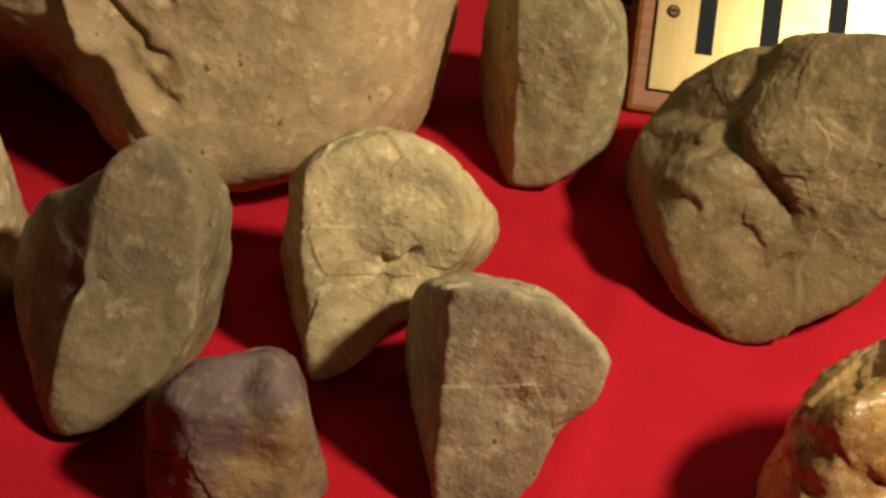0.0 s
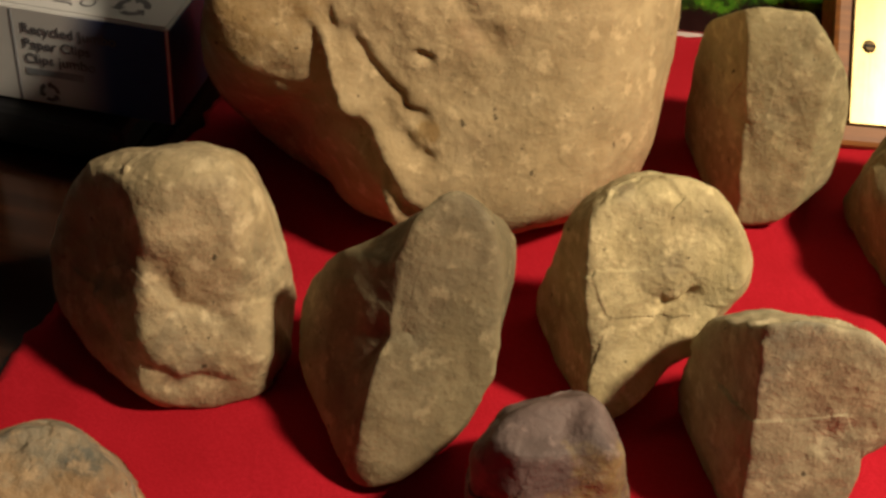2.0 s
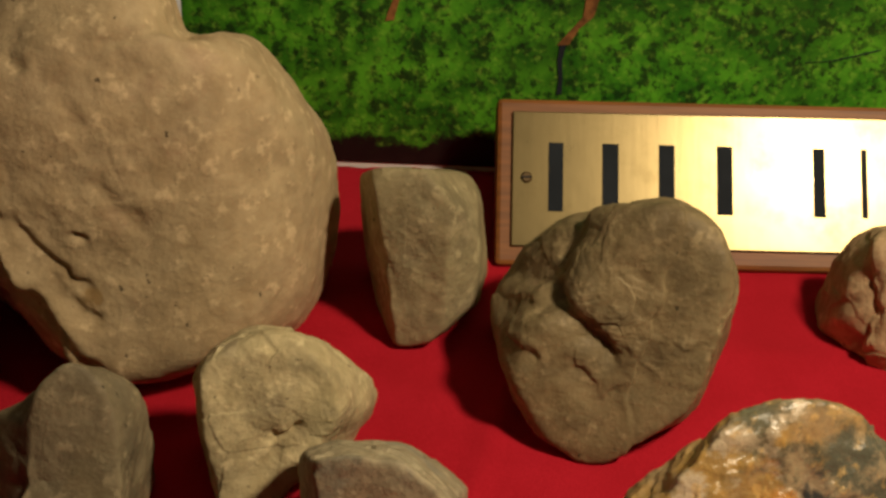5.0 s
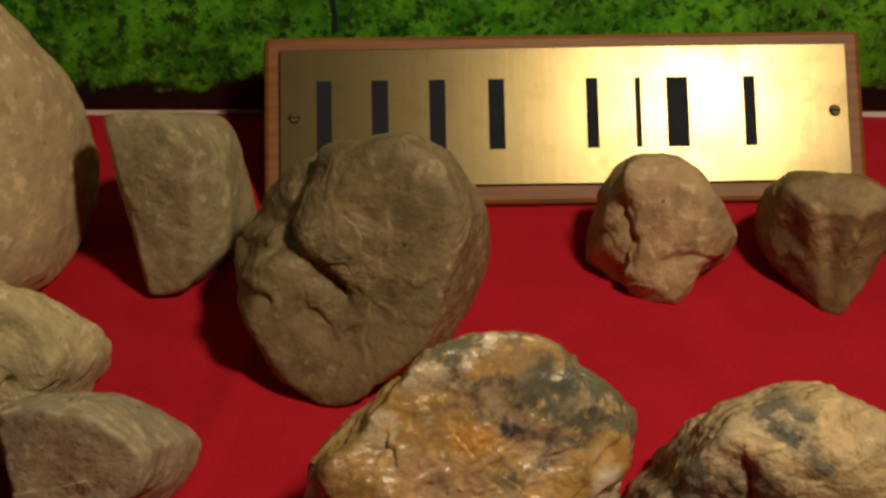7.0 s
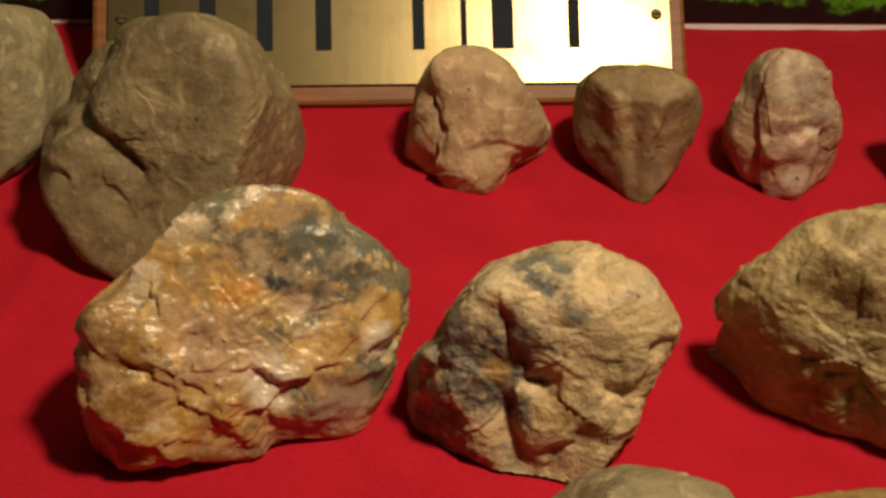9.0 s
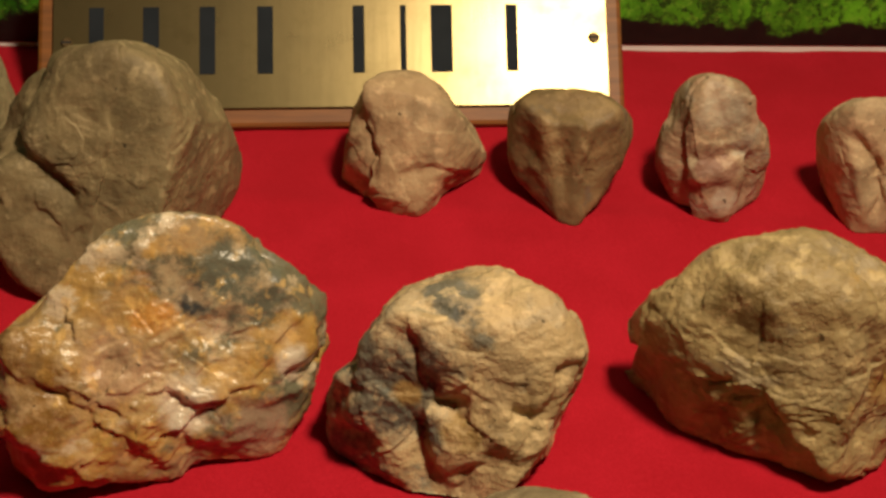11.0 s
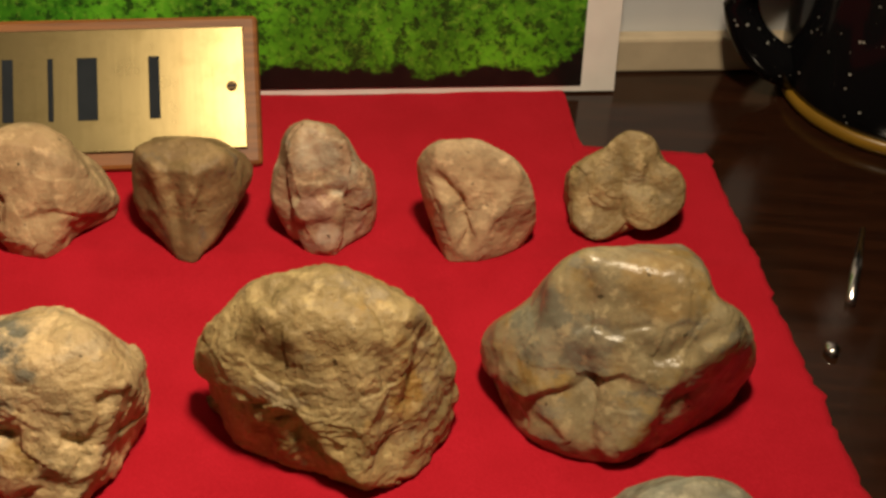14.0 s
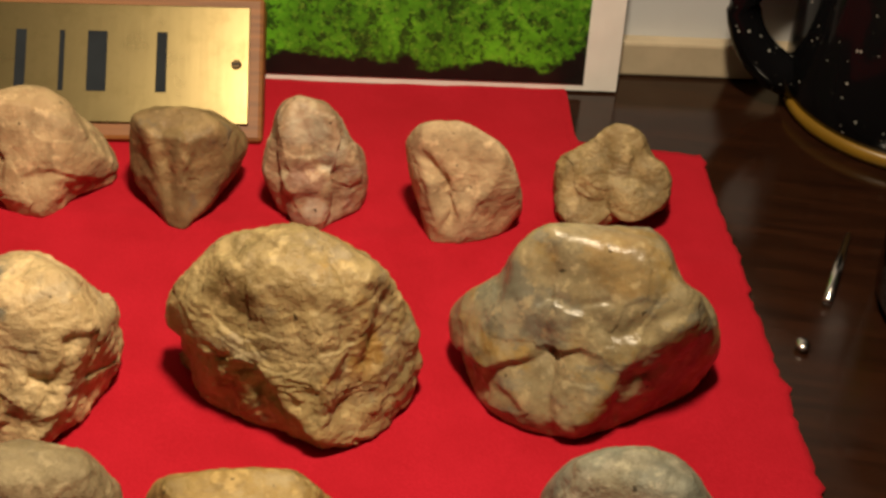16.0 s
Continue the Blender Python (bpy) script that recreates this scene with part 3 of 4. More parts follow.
A_G = [(9, 10, [(26, 0, 57), (13, 57, 28)]), (10, 10, [(-25, -64, -9), (-48, -20, -50)]), (12, 7, [(-14, -67, -17), (-35, -23, -60)]), (18, 5, [(-17, -43, -8), (1, -40, -51)], (-24, -45, -37)), (3.0, 2.6, [(-22, -41, 8), (-16, -42, -4), (-9, -41, -11), (-4, -42, -20), (4, -41, -28)]), (2.2, 2, [(-16, -39, 4), (-9, -40, -6), (-6, -40, -9), (3, -39, -17)]), (7, 1.5, [(-12, -40, 0), (1, -41, -23)]), (3, 4, [(-11, -44, -19), (-3, -45, -34), (5, -44, -42)])]
A_DENTS = [(5, -2.5, [(-17, -42, -3), (-9, -43, -19), (2, -44, -36)]), (10, 3, [(-25, -36, 28), (-24, -38, 19), (-21, -39, 14)]), (1.4, 2, [(2, -35, -1)]), (1.6, 1.4, [(9, -17, 54), (17, -14, 55), (22, -8, 57)]), (2, 1.5, [(-16, -25, 50), (-13, -27, 47)]), (14, 3, [(-14, -21, 53), (0, -19, 54), (17, -14, 55), (26, -8, 56)]), (15, -5, [(-43, -42, 10)]), (3, 1, [(8, -29, 12), (17, -29, 3)]), (3, 1, [(-3, -25, 42), (2, -26, 31)])]
A_K = [((5, -39, -20), 3, (0.42, 0.28, 0.12)), ((-39, -43, 13), 16, (0.4, 0.28, 0.13))]
B_C, B_F = (-0.1499, 0.2332, 0.024), [(-156, 12, 26.8), (-169, 27, 27.6), (153, 51, 34.8), (112, 56, 30.2), (85, 51, 30.3), (43, 25, 28.0), (34, 14, 25.1), (21, -1, 27.1), (-9, -28, 32.6), (-46, -43, 34.4), (-63, -45, 33.3), (-102, -37, 30.7), (-118, -28, 24.1), (-130, -18, 24.3), (-147, 1, 25.4), (0, -90, 24.0), (-61, 15, 15.4), (-11, 10, 21.1), (-61, 75, 31.0), (119, 9, 19.2), (-122, 12, 14.3), (64, 44, 32.6), (56, 8, 31.7), (92, 8, 29.2), (164, 8, 32.1), (20, 38, 30.6), (128, 38, 30.7)]
B_G = [(8, 1.6, [(8, -12, 7), (22, -1, 3)]), (6, -1.4, [(6, -17, -7), (23, -5, -9)]), (3, 1.1, [(2, -19, -9), (8, -18, -14), (16, -13, -14)]), (5, 3, [(25, 7, -9), (25, 12, -18)]), (4, 2, [(-26, -2, -4), (-16, -10, -10), (-8, -16, -13)]), (4, 2, [(-21, -2, 9), (-18, -7, -1)]), (3, 1.5, [(2, -13, 15), (8, -13, 3), (15, -10, 1)])]
C_C, C_F = (-0.0923, 0.2238, 0.033), [(-170, 15, 22.0), (167, 35, 22.4), (155, 42, 20.1), (121, 53, 26.2), (50, 39, 31.9), (7, -6, 18.7), (-15, -25, 21.4), (-40, -37, 26.1), (-96, -38, 35.7), (-140, -16, 22.6), (-153, -3, 22.3), (0, -90, 33.0), (-70, 25, 3.0), (-20, 20, 18.0), (110, 9, 24.4), (-136, 18, 7.3), (71, 43, 30.9), (164, 8, 31.0), (20, 38, 25.8), (-160, 38, 15.9)]
C_G = [(9, 6, [(-7, 5, 17), (-4, -1, 7), (-7, -6, -5)]), (8, -3, [(-19, 9, 1), (-21, 6, -11)]), (7, -2.5, [(6, 11, 24), (2, 5, 15), (-1, -1, 5), (-2, -8, -8), (-1, -14, -21)]), (4, 1.5, [(-3, 6, 21), (-4, 2, 15)]), (7, 1.5, [(9, 2, 5), (10, -4, -9)])]
D_C, D_F = (-0.047, 0.2627, 0.028), [(-160, 3, 20.9), (-171, 16, 22.6), (173, 33, 24.3), (144, 50, 24.3), (107, 56, 24.3), (48, 39, 24.7), (45, 37, 26.5), (22, 15, 27.7), (5, -7, 25.0), (-22, -33, 19.7), (-52, -44, 27.4), (-135, -23, 28.5), (-151, -8, 20.6), (0, -90, 28.0), (-70, 20, 10.0), (-20, 15, 20.0), (-120, 15, 20.0), (-70, 75, 26.9), (110, 9, 17.7), (-146, -1, 17.2), (-106, -38, 34.4), (68, 48, 24.6), (3, 11, 21.4), (-15, -12, 17.7), (-73, -45, 30.2), (171, 18, 25.5), (24, 33, 22.7), (56, 8, 33.6), (92, 38, 26.7), (-160, 38, 26.7)]
D_G = [(8, 7, [(19, -36, 2), (8, 10, -43)]), (6, 2.6, [(2, -15, -10), (6, -10, -2), (13, -6, 1), (22, 20, -20)]), (1.4, 2.5, [(11, -6, 5)]), (1.8, 1.2, [(5, -9, 2), (10, -6, 3)]), (5, -1.5, [(-11, -12, 10), (-7, -16, -5), (-6, -21, -20)]), (7, 1, [(-3, -8, 13), (0, -11, 2)]), (4, 1, [(3, -3, 19), (12, 0, 17)]), (4, 1.2, [(-9, -5, 25), (-10, -6, 22)])]
E_C, E_F = (-0.0577, 0.2111, 0.013), [(166, 32, 17.8), (124, 44, 17.0), (83, 41, 19.7), (35, 15, 15.6), (32, 12, 15.3), (23, 5, 18.9), (6, -8, 20.9), (-66, -36, 20.5), (-128, -17, 24.0), (0, -90, 13.0), (-63, 12, 14.0), (-13, 7, 15.8), (-113, 7, 17.7), (-63, 75, 23.2), (117, 9, 18.3), (-168, -4, 15.7), (56, 8, 21.3), (92, 8, 22.4), (164, 8, 14.6), (20, 38, 19.3), (56, 38, 19.2), (-160, 38, 24.8)]
E_G = [(3, 1.3, [(-5, -9, 21), (0, -6, 22), (2, -1, 23)]), (5, 1, [(4, -6, 21), (5, -11, 10)]), (5, -1.5, [(6, 0, 22), (12, -7, 15)])]
E_K = [((13, -9, 3), 12, (0.3, 0.22, 0.1)), ((-13, -11, 14), 5, (0.24, 0.19, 0.15))]
F_C, F_F = (-0.0082, 0.2301, 0.029), [(-170, 5, 24.6), (147, 40, 28.4), (104, 50, 23.6), (91, 50, 19.9), (48, 38, 18.1), (0, -4, 15.9), (-13, -17, 14.2), (-17, -20, 15.0), (-61, -39, 25.0), (-151, -14, 21.0), (-154, -11, 18.7), (0, -90, 29.0), (-78, 15, 4.7), (-28, 10, 16.9), (-78, 75, 26.0), (102, 9, 37.6), (-152, 0, 14.5), (11, 11, 20.2), (177, 17, 25.2), (56, 8, 38.2), (128, 8, 31.2), (-160, 38, 27.9)]
F_G = [(6, 5, [(18, -25, 16), (15, 20, -30)]), (8, 1, [(-9, -2, 18), (-3, -3, 10), (-3, -7, -5)]), (2.5, 1, [(6, -3, 4), (1, -5, -2)]), (6, -1.5, [(6, 1, 16)])]
G_C, G_F = (-0.0274, 0.3439, 0.034), [(149, 44, 28.3), (119, 54, 22.3), (96, 57, 21.2), (10, 8, 18.6), (3, -1, 19.7), (-24, -30, 25.6), (-64, -47, 32.8), (-149, -23, 24.4), (-161, -11, 18.5), (-168, -2, 18.7), (0, -90, 34.0), (-82, 10, 10.1), (-32, 5, 14.8), (-132, 5, 16.0), (-82, 75, 27.4), (98, 9, 30.8), (-151, -3, 11.8), (-119, -43, 32.1), (172, 21, 25.2), (17, 37, 18.1), (56, 8, 32.2), (128, 8, 28.9), (-160, 38, 29.0)]
G_G = [(1.5, 1, [(1, -6, 22), (6, -6, 17)]), (3, 1.5, [(-4, -14, -26), (2, -15, -29)]), (6, 1, [(7, -9, 4), (7, -12, -15)]), (2.5, 1, [(-14, -2, 19), (-9, -9, 5), (-3, -14, -15)])]
H_C, H_F = (0.0384, 0.3171, 0.038), [(-176, 7, 37.4), (157, 35, 31.6), (154, 38, 34.0), (118, 53, 30.3), (69, 54, 35.1), (25, 32, 36.2), (10, 17, 35.7), (-5, -2, 30.8), (-13, -12, 29.5), (-39, -33, 33.7), (-58, -41, 43.1), (-134, -34, 38.1), (-159, -13, 35.7), (-163, -9, 35.5), (0, -90, 38.0), (-87, 20, 10.0), (-37, 15, 27.9), (-137, 15, 28.1), (93, 9, 42.3), (-117, -41, 41.4), (-147, -24, 37.0), (172, 21, 32.9), (13, -2, 42.1), (-79, -49, 43.7), (56, 8, 51.8), (128, 8, 47.4), (92, 38, 37.7), (-160, 38, 18.8)]
H_G = [(3.2, 4.5, [(-19, -1, 7), (-14, -10, 5), (-5, -12, -2), (0, -13, -6)]), (3, 3, [(-15, 23, 19), (-15, 12, 18), (-19, 11, 13)]), (2.5, 3, [(-29, -9, -9), (-22, -15, -8)]), (10, -3, [(-25, -5, -2)]), (9, -2.5, [(-22, -17, -13)]), (4, 3, [(-36, 22, -5), (-25, 7, 4), (-18, 5, 11)])]
H_DENTS = [(3, 2, [(-10, -15, -11), (-1, -18, -19), (2, -16, -16)]), (18, 2.2, [(14, 1, 29), (6, -15, -13)], (21, -6, 9)), (12, -1.2, [(-3, 1, 24), (3, -7, 10), (1, -12, -3)]), (3, 1.5, [(0, -20, -26), (5, -18, -20)]), (3, 2, [(-34, 6, -8), (-21, -5, 3)]), (2.5, 1.5, [(3, -3, 21), (7, -5, 15)])]
I_C, I_F = (0.0794, 0.257, 0.023), [(166, 39, 30.6), (141, 50, 36.7), (87, 52, 41.9), (49, 38, 45.2), (26, 18, 47.0), (9, -2, 41.8), (-1, -13, 39.2), (-19, 0, 39.3), (-46, 0, 31.3), (-59, 0, 24.0), (-108, 0, 40.8), (-127, 0, 43.8), (-154, 4, 47.0), (0, -90, 23.0), (-65, 32, 19.8), (-15, 27, 37.5), (-115, 27, 38.8), (-65, 75, 40.9), (115, 9, 13.1), (-138, -12, 42.8), (-174, -15, 38.7), (165, 5, 30.7), (140, 33, 30.8), (92, 8, 17.5), (20, 38, 46.7), (-160, 38, 40.4)]
I_G = [(9, 7, [(25, -40, -1), (12, 2, -49)]), (10, 2.2, [(-34, -27, 2), (-26, -34, -4), (-14, -36, -8), (-7, -32, -14), (0, -28, -19)], (-18, -34, -19)), (2, 2, [(-20, -27, 12), (-16, -27, 9), (-14, -26, 9)]), (7, 2, [(10, -17, 7), (17, -16, 2), (23, -13, 1), (27, -10, 3)], (19, -17, -6)), (4, -2, [(-10, -12, 27), (-2, -4, 32), (6, 2, 37)]), (3.5, 2, [(-17, -17, 25), (-9, -9, 30), (-4, -4, 35)]), (4, 2, [(-7, -20, 13), (-4, -15, 19), (3, -6, 27)]), (5, 2.5, [(12, -2, 27), (15, -5, 20), (24, -4, 14)])]
I_DENTS = [(2, 2, [(37, 3, 11), (35, -2, 7), (33, -6, 3)]), (2, 2, [(41, 14, -4), (37, -1, 0)]), (3, 2, [(18, -17, -4), (26, -13, -3), (37, -3, -10)]), (3, 2, [(13, -18, 2), (8, -23, -5)]), (12, 1.6, [(-32, -21, 14), (-22, -27, 13), (-9, -26, 7), (-4, -27, 0), (6, -25, -6)], (-21, -34, 2)), (3, -1.5, [(23, 6, 29), (33, 7, 21), (39, 5, 9)]), (4, 2, [(6, 0, 33), (12, 4, 35)]), (7, 2, [(26, 14, 35), (30, 9, 26), (37, 13, 19)], (38, 17, 25))]
I_K = [((23, 2, 24), 11, (0.13, 0.13, 0.09)), ((8, -2, 30), 6, (0.12, 0.11, 0.07)), ((13, -3, 23), 4, (0.05, 0.055, 0.055)), ((13, -18, 2), 8, (0.62, 0.53, 0.4)), ((36, -1, 5), 5, (0.62, 0.53, 0.4)), ((-1, -19, 10), 9, (0.5, 0.33, 0.19)), ((-23, -31, 8), 14, (0.28, 0.15, 0.035)), ((6, -8, 21), 6, (0.55, 0.27, 0.06)), ((30, -10, -11), 9, (0.36, 0.25, 0.17))]
J_C, J_F = (0.1532, 0.2683, 0.019), [(177, 13, 27.3), (159, 29, 22.3), (156, 31, 22.3), (128, 46, 23.3), (103, 51, 26.7), (58, 47, 30.5), (29, 32, 33.8), (-5, -1, 35.9), (-17, -13, 30.3), (-42, 0, 32.1), (-80, 0, 30.0), (-117, 0, 25.6), (-134, 0, 32.5), (-161, -8, 32.7), (0, -90, 19.0), (-90, 14, 20.1), (-40, 9, 32.9), (-140, 9, 31.7), (-90, 75, 33.0), (90, 9, 19.4), (11, 0, 34.1), (36, 16, 37.0), (-160, 38, 33.5)]
J_G = [(4, 3, [(-24, -24, 23), (-32, 24, -20)]), (2.5, 3.5, [(-2, -18, 14), (0, -19, 7), (5, -19, 7)]), (3, 4, [(-5, -22, -2), (-3, -23, -9), (0, -25, -14)]), (3, 2.5, [(-25, -15, 14), (-21, -18, 8), (-27, -15, -2)]), (3, 3, [(-24, -17, -8), (-17, -20, -7)]), (2.5, 2.5, [(21, -19, 6), (25, -18, 5)])]
J_DENTS = [(2, 2, [(-6, -15, 24), (-5, -16, 18)]), (3, 1.5, [(-4, -9, 30), (5, -11, 31)]), (7, -2, [(6, -22, -3)]), (6, -2.5, [(-20, -19, 1)]), (2.5, 1.8, [(30, -11, 17), (27, -17, 3), (21, -22, -8)]), (8, 2, [(-5, -15, 24), (0, -22, -4)], (-13, -19, 6)), (3, 2, [(8, -25, -14), (14, -22, -5)])]
J_K = [((-9, -17, 17), 12, (0.15, 0.145, 0.11)), ((-6, -21, 1), 8, (0.15, 0.145, 0.11)), ((0, -3, 30), 7, (0.17, 0.16, 0.12)), ((-20, -18, 13), 6, (0.17, 0.16, 0.12)), ((6, -21, 0), 5, (0.36, 0.23, 0.07)), ((-7, -19, 9), 4, (0.33, 0.21, 0.07)), ((5, -11, 31), 4, (0.1, 0.1, 0.085))]
K_C, K_F = (0.2381, 0.2862, 0.022), [(173, 26, 40.1), (162, 34, 35.8), (139, 46, 35.9), (92, 52, 34.8), (57, 43, 32.3), (40, 34, 35.1), (18, 15, 34.5), (-1, -5, 42.2), (-29, 10, 27.2), (-53, 10, 25.2), (-105, 10, 22.3), (-136, 10, 34.1), (-144, -17, 30.8), (0, -90, 22.0), (-81, 20, 22.0), (-31, 15, 31.0), (-131, 15, 31.7), (-81, 75, 38.9), (99, 9, 12.7), (-110, -17, 22.9), (-165, 5, 42.7), (-21, -12, 39.2), (-179, -8, 42.3), (161, 15, 41.6), (-160, 38, 38.5)]
K_G = [(8, -3, [(8, -13, 26), (11, -18, 11), (15, -23, -8)]), (4.5, 3, [(18, -13, 21), (20, -15, 9), (18, -21, -8)]), (4, 2.5, [(26, -2, 21), (26, -8, 8), (22, -17, -7)]), (14, 4.5, [(-40, 1, -1), (-19, -17, 5), (-6, -20, 3), (4, -25, -6), (14, -25, -15)], (-16, -15, -16)), (2, 2, [(-19, -17, 5), (-7, -20, 4), (1, -24, -7)])]
K_DENTS = [(2.5, 2, [(-20, -12, -19), (-14, -19, 0)]), (2.5, 2, [(13, -4, 36), (18, -9, 32)]), (3, 1.5, [(-17, -2, 34), (-8, -13, 32)]), (4, 1.5, [(-27, -5, 24), (-12, -15, 21), (0, -15, 24)]), (3, 1.5, [(-7, -21, -4), (-5, -20, -14)])]
K_K = [((10, -18, 12), 10, (0.4, 0.3, 0.15)), ((25, -11, 7), 7, (0.34, 0.2, 0.055)), ((-15, -13, 26), 8, (0.2, 0.135, 0.05)), ((-13, -19, -7), 8, (0.27, 0.16, 0.05))]
L_C, L_F = (0.3244, 0.3094, 0.021), [(159, 25, 41.0), (152, 30, 34.8), (112, 50, 32.8), (91, 53, 34.6), (31, 41, 35.2), (18, 31, 35.0), (-11, 2, 39.1), (-49, -8, 22.6), (-111, -8, 32.2), (-116, -8, 32.8), (-147, -8, 36.2), (-165, -13, 45.5), (0, -90, 21.0), (-96, 24, 21.0), (-46, 19, 32.0), (-146, 19, 32.6), (-96, 75, 38.0), (84, 9, 27.0), (50, 49, 38.1), (-19, -13, 35.8), (-180, -8, 43.3), (20, 8, 40.1), (128, 8, 48.2), (-160, 38, 38.9)]
L_G = [(6, 4, [(24, -12, 40), (34, 39, 0)]), (7, 3, [(-35, -13, 32), (-36, 38, -9)]), (3, 1.93, [(-18, -5, 35), (-15, -9, 28), (-15, -12, 22)]), (4, 1.38, [(-20, 4, 33), (-16, -10, 25)]), (13, 1.65, [(-29, -8, 18), (-23, -16, 10)]), (12, 3.3, [(-40, -2, -10), (-30, -18, -3), (-22, -20, 3), (-14, -18, 8)], (-26, -21, -12)), (2.5, 1.38, [(-37, -7, -16), (-30, -18, -14)]), (2, 0.83, [(-26, -22, -10), (-18, -25, -12)])]
L_DENTS = [(4, 2.2, [(-14, -18, 9), (-12, -25, -5), (-9, -28, -15)]), (14, -1.65, [(-4, -16, 15), (-2, -25, -3)]), (4, 2.2, [(9, -21, -12), (12, -20, 1), (19, -14, 1)]), (3, 1.21, [(2, -16, 17), (9, -17, 15), (15, -16, 19), (22, -12, 21)]), (9, -1.65, [(27, -9, 13)]), (4, 1.38, [(18, -12, 26), (17, -18, 14), (13, -20, 5)]), (1.5, 0.66, [(-13, -12, 21), (-3, -14, 21), (3, -13, 24)]), (5, -1.1, [(12, -20, 11)]), (3, 0.83, [(-5, -18, 10), (3, -22, 5)])]
L_K = [((-27, -11, 18), 13, (0.21, 0.195, 0.14)), ((-14, -14, 16), 9, (0.22, 0.2, 0.145)), ((6, -7, 36), 10, (0.33, 0.23, 0.1)), ((5, -25, -7), 7, (0.33, 0.21, 0.06)), ((26, -9, 8), 7, (0.3, 0.2, 0.07))]
M_C, M_F = (0.1223, 0.3714, 0.015), [(-175, 8, 19.0), (173, 25, 21.1), (100, 60, 25.1), (46, 47, 23.0), (23, 27, 21.2), (-2, -8, 27.6), (-23, -10, 19.0), (-39, -10, 18.3), (-102, -10, 17.1), (-137, -10, 18.8), (0, -90, 15.0), (-83, 20, 13.0), (-33, 15, 18.0), (-133, 15, 17.9), (-83, 75, 25.0), (97, 9, 19.2), (148, 48, 25.0), (12, -1, 29.9), (56, 8, 27.3), (128, 8, 26.6), (92, 38, 23.8), (-160, 38, 25.5)]
M_G = [(6, 4, [(21, -32, 5), (17, 21, -33)]), (8, 3.5, [(-12, -6, 21), (-8, -11, 10), (-9, -14, -7)], (-15, -9, 6)), (2, 2.5, [(-11, -8, 18), (-8, -12, 8), (-9, -15, -2)]), (6, 1.5, [(12, -11, 5), (22, 6, -9)], (18, -2, -10)), (3, 1, [(3, -13, 0), (10, -12, 2)]), (6, -1.5, [(2, -8, 15)])]
N_C, N_F = (0.1709, 0.3772, 0.021), [(-178, 0, 17.4), (154, 38, 17.8), (100, 59, 16.0), (47, 52, 19.4), (10, 22, 23.6), (-9, -9, 21.4), (-23, -26, 21.9), (-128, -48, 22.7), (-143, -41, 18.0), (-166, -18, 17.5), (0, -90, 20.0), (-92, 10, 13.5), (-42, 5, 16.2), (-92, 75, 14.9), (88, 9, 20.8), (-129, 2, 10.2), (1, 7, 25.0), (-39, -40, 25.0), (-80, -53, 28.4), (169, 21, 20.3), (26, 27, 26.7), (12, -3, 26.3), (-6, -27, 20.8), (-164, 6, 14.3), (56, 8, 28.5), (128, 8, 24.2), (92, 38, 18.8), (128, 38, 21.4), (-160, 38, 18.9)]
N_G = [(3, -2, [(7, -10, 12), (7, -16, -18)]), (4, 1.8, [(1, -6, 14), (4, -14, -6)]), (4, 1.8, [(12, -9, 12), (12, -12, -8)]), (5, 1.8, [(-9, -6, 0)])]
O_C, O_F = (0.2211, 0.3831, 0.021), [(-175, 12, 18.1), (140, 52, 23.5), (87, 57, 21.8), (31, 29, 17.5), (10, 2, 17.8), (-32, -5, 12.8), (-113, -5, 14.2), (-144, -5, 17.1), (-155, -16, 18.3), (0, -90, 22.0), (-79, 15, 10.1), (-29, 10, 14.5), (-129, 10, 15.6), (-79, 75, 25.2), (101, 9, 15.0), (-4, 11, 15.1), (-180, -8, 21.3), (164, 17, 21.4), (44, 55, 23.9), (14, 35, 17.8), (56, 8, 20.9), (128, 8, 18.1), (164, 38, 25.0), (-160, 38, 24.9)]
O_G = [(5, 2.2, [(-14, -22, 28), (-27, 31, -8)]), (5, 2.2, [(18, -16, 27), (10, 38, -9)]), (7, 3, [(-12, -8, 11), (-9, -11, -3), (-6, -11, -18)], (-15, -7, -4)), (7, 3, [(10, -4, 17), (9, -8, 2), (8, -10, -13)], (15, 0, -2)), (4, -2, [(-6, -12, -2), (3, -11, -2)]), (2.5, 1.8, [(-7, -11, 2), (8, -8, 5)]), (3, 2, [(-3, -5, 23), (0, -8, 10)])]
O_K = [((-2, -7, 17), 6, (0.52, 0.44, 0.32)), ((4, -13, -11), 4, (0.52, 0.43, 0.33)), ((0, -11, -1), 6, (0.33, 0.18, 0.12))]
P_C, P_F = (0.2729, 0.3859, 0.02), [(160, 33, 23.8), (110, 56, 20.4), (54, 51, 18.5), (24, 31, 18.8), (7, 10, 20.4), (-11, -14, 27.3), (-53, -5, 13.6), (-70, -5, 13.4), (-144, -5, 14.4), (-162, -16, 16.3), (-169, -7, 18.5), (0, -90, 20.0), (-86, 15, 10.0), (-36, 10, 17.9), (-136, 10, 16.4), (-86, 75, 24.0), (94, 9, 13.8), (165, 18, 24.0), (142, 41, 23.6), (56, 8, 24.7), (128, 8, 23.1), (92, 38, 19.7), (-160, 38, 26.0)]
P_G = [(2.4, 4.5, [(-11, -8, 12), (-5, -9, 5), (-1, -13, -11)]), (3, 1.2, [(4, -6, 15), (9, -9, -9)]), (3, 1.2, [(11, -6, 12), (16, -4, -12)]), (4, -1.5, [(-8, -10, 5), (-6, -12, -11)])]
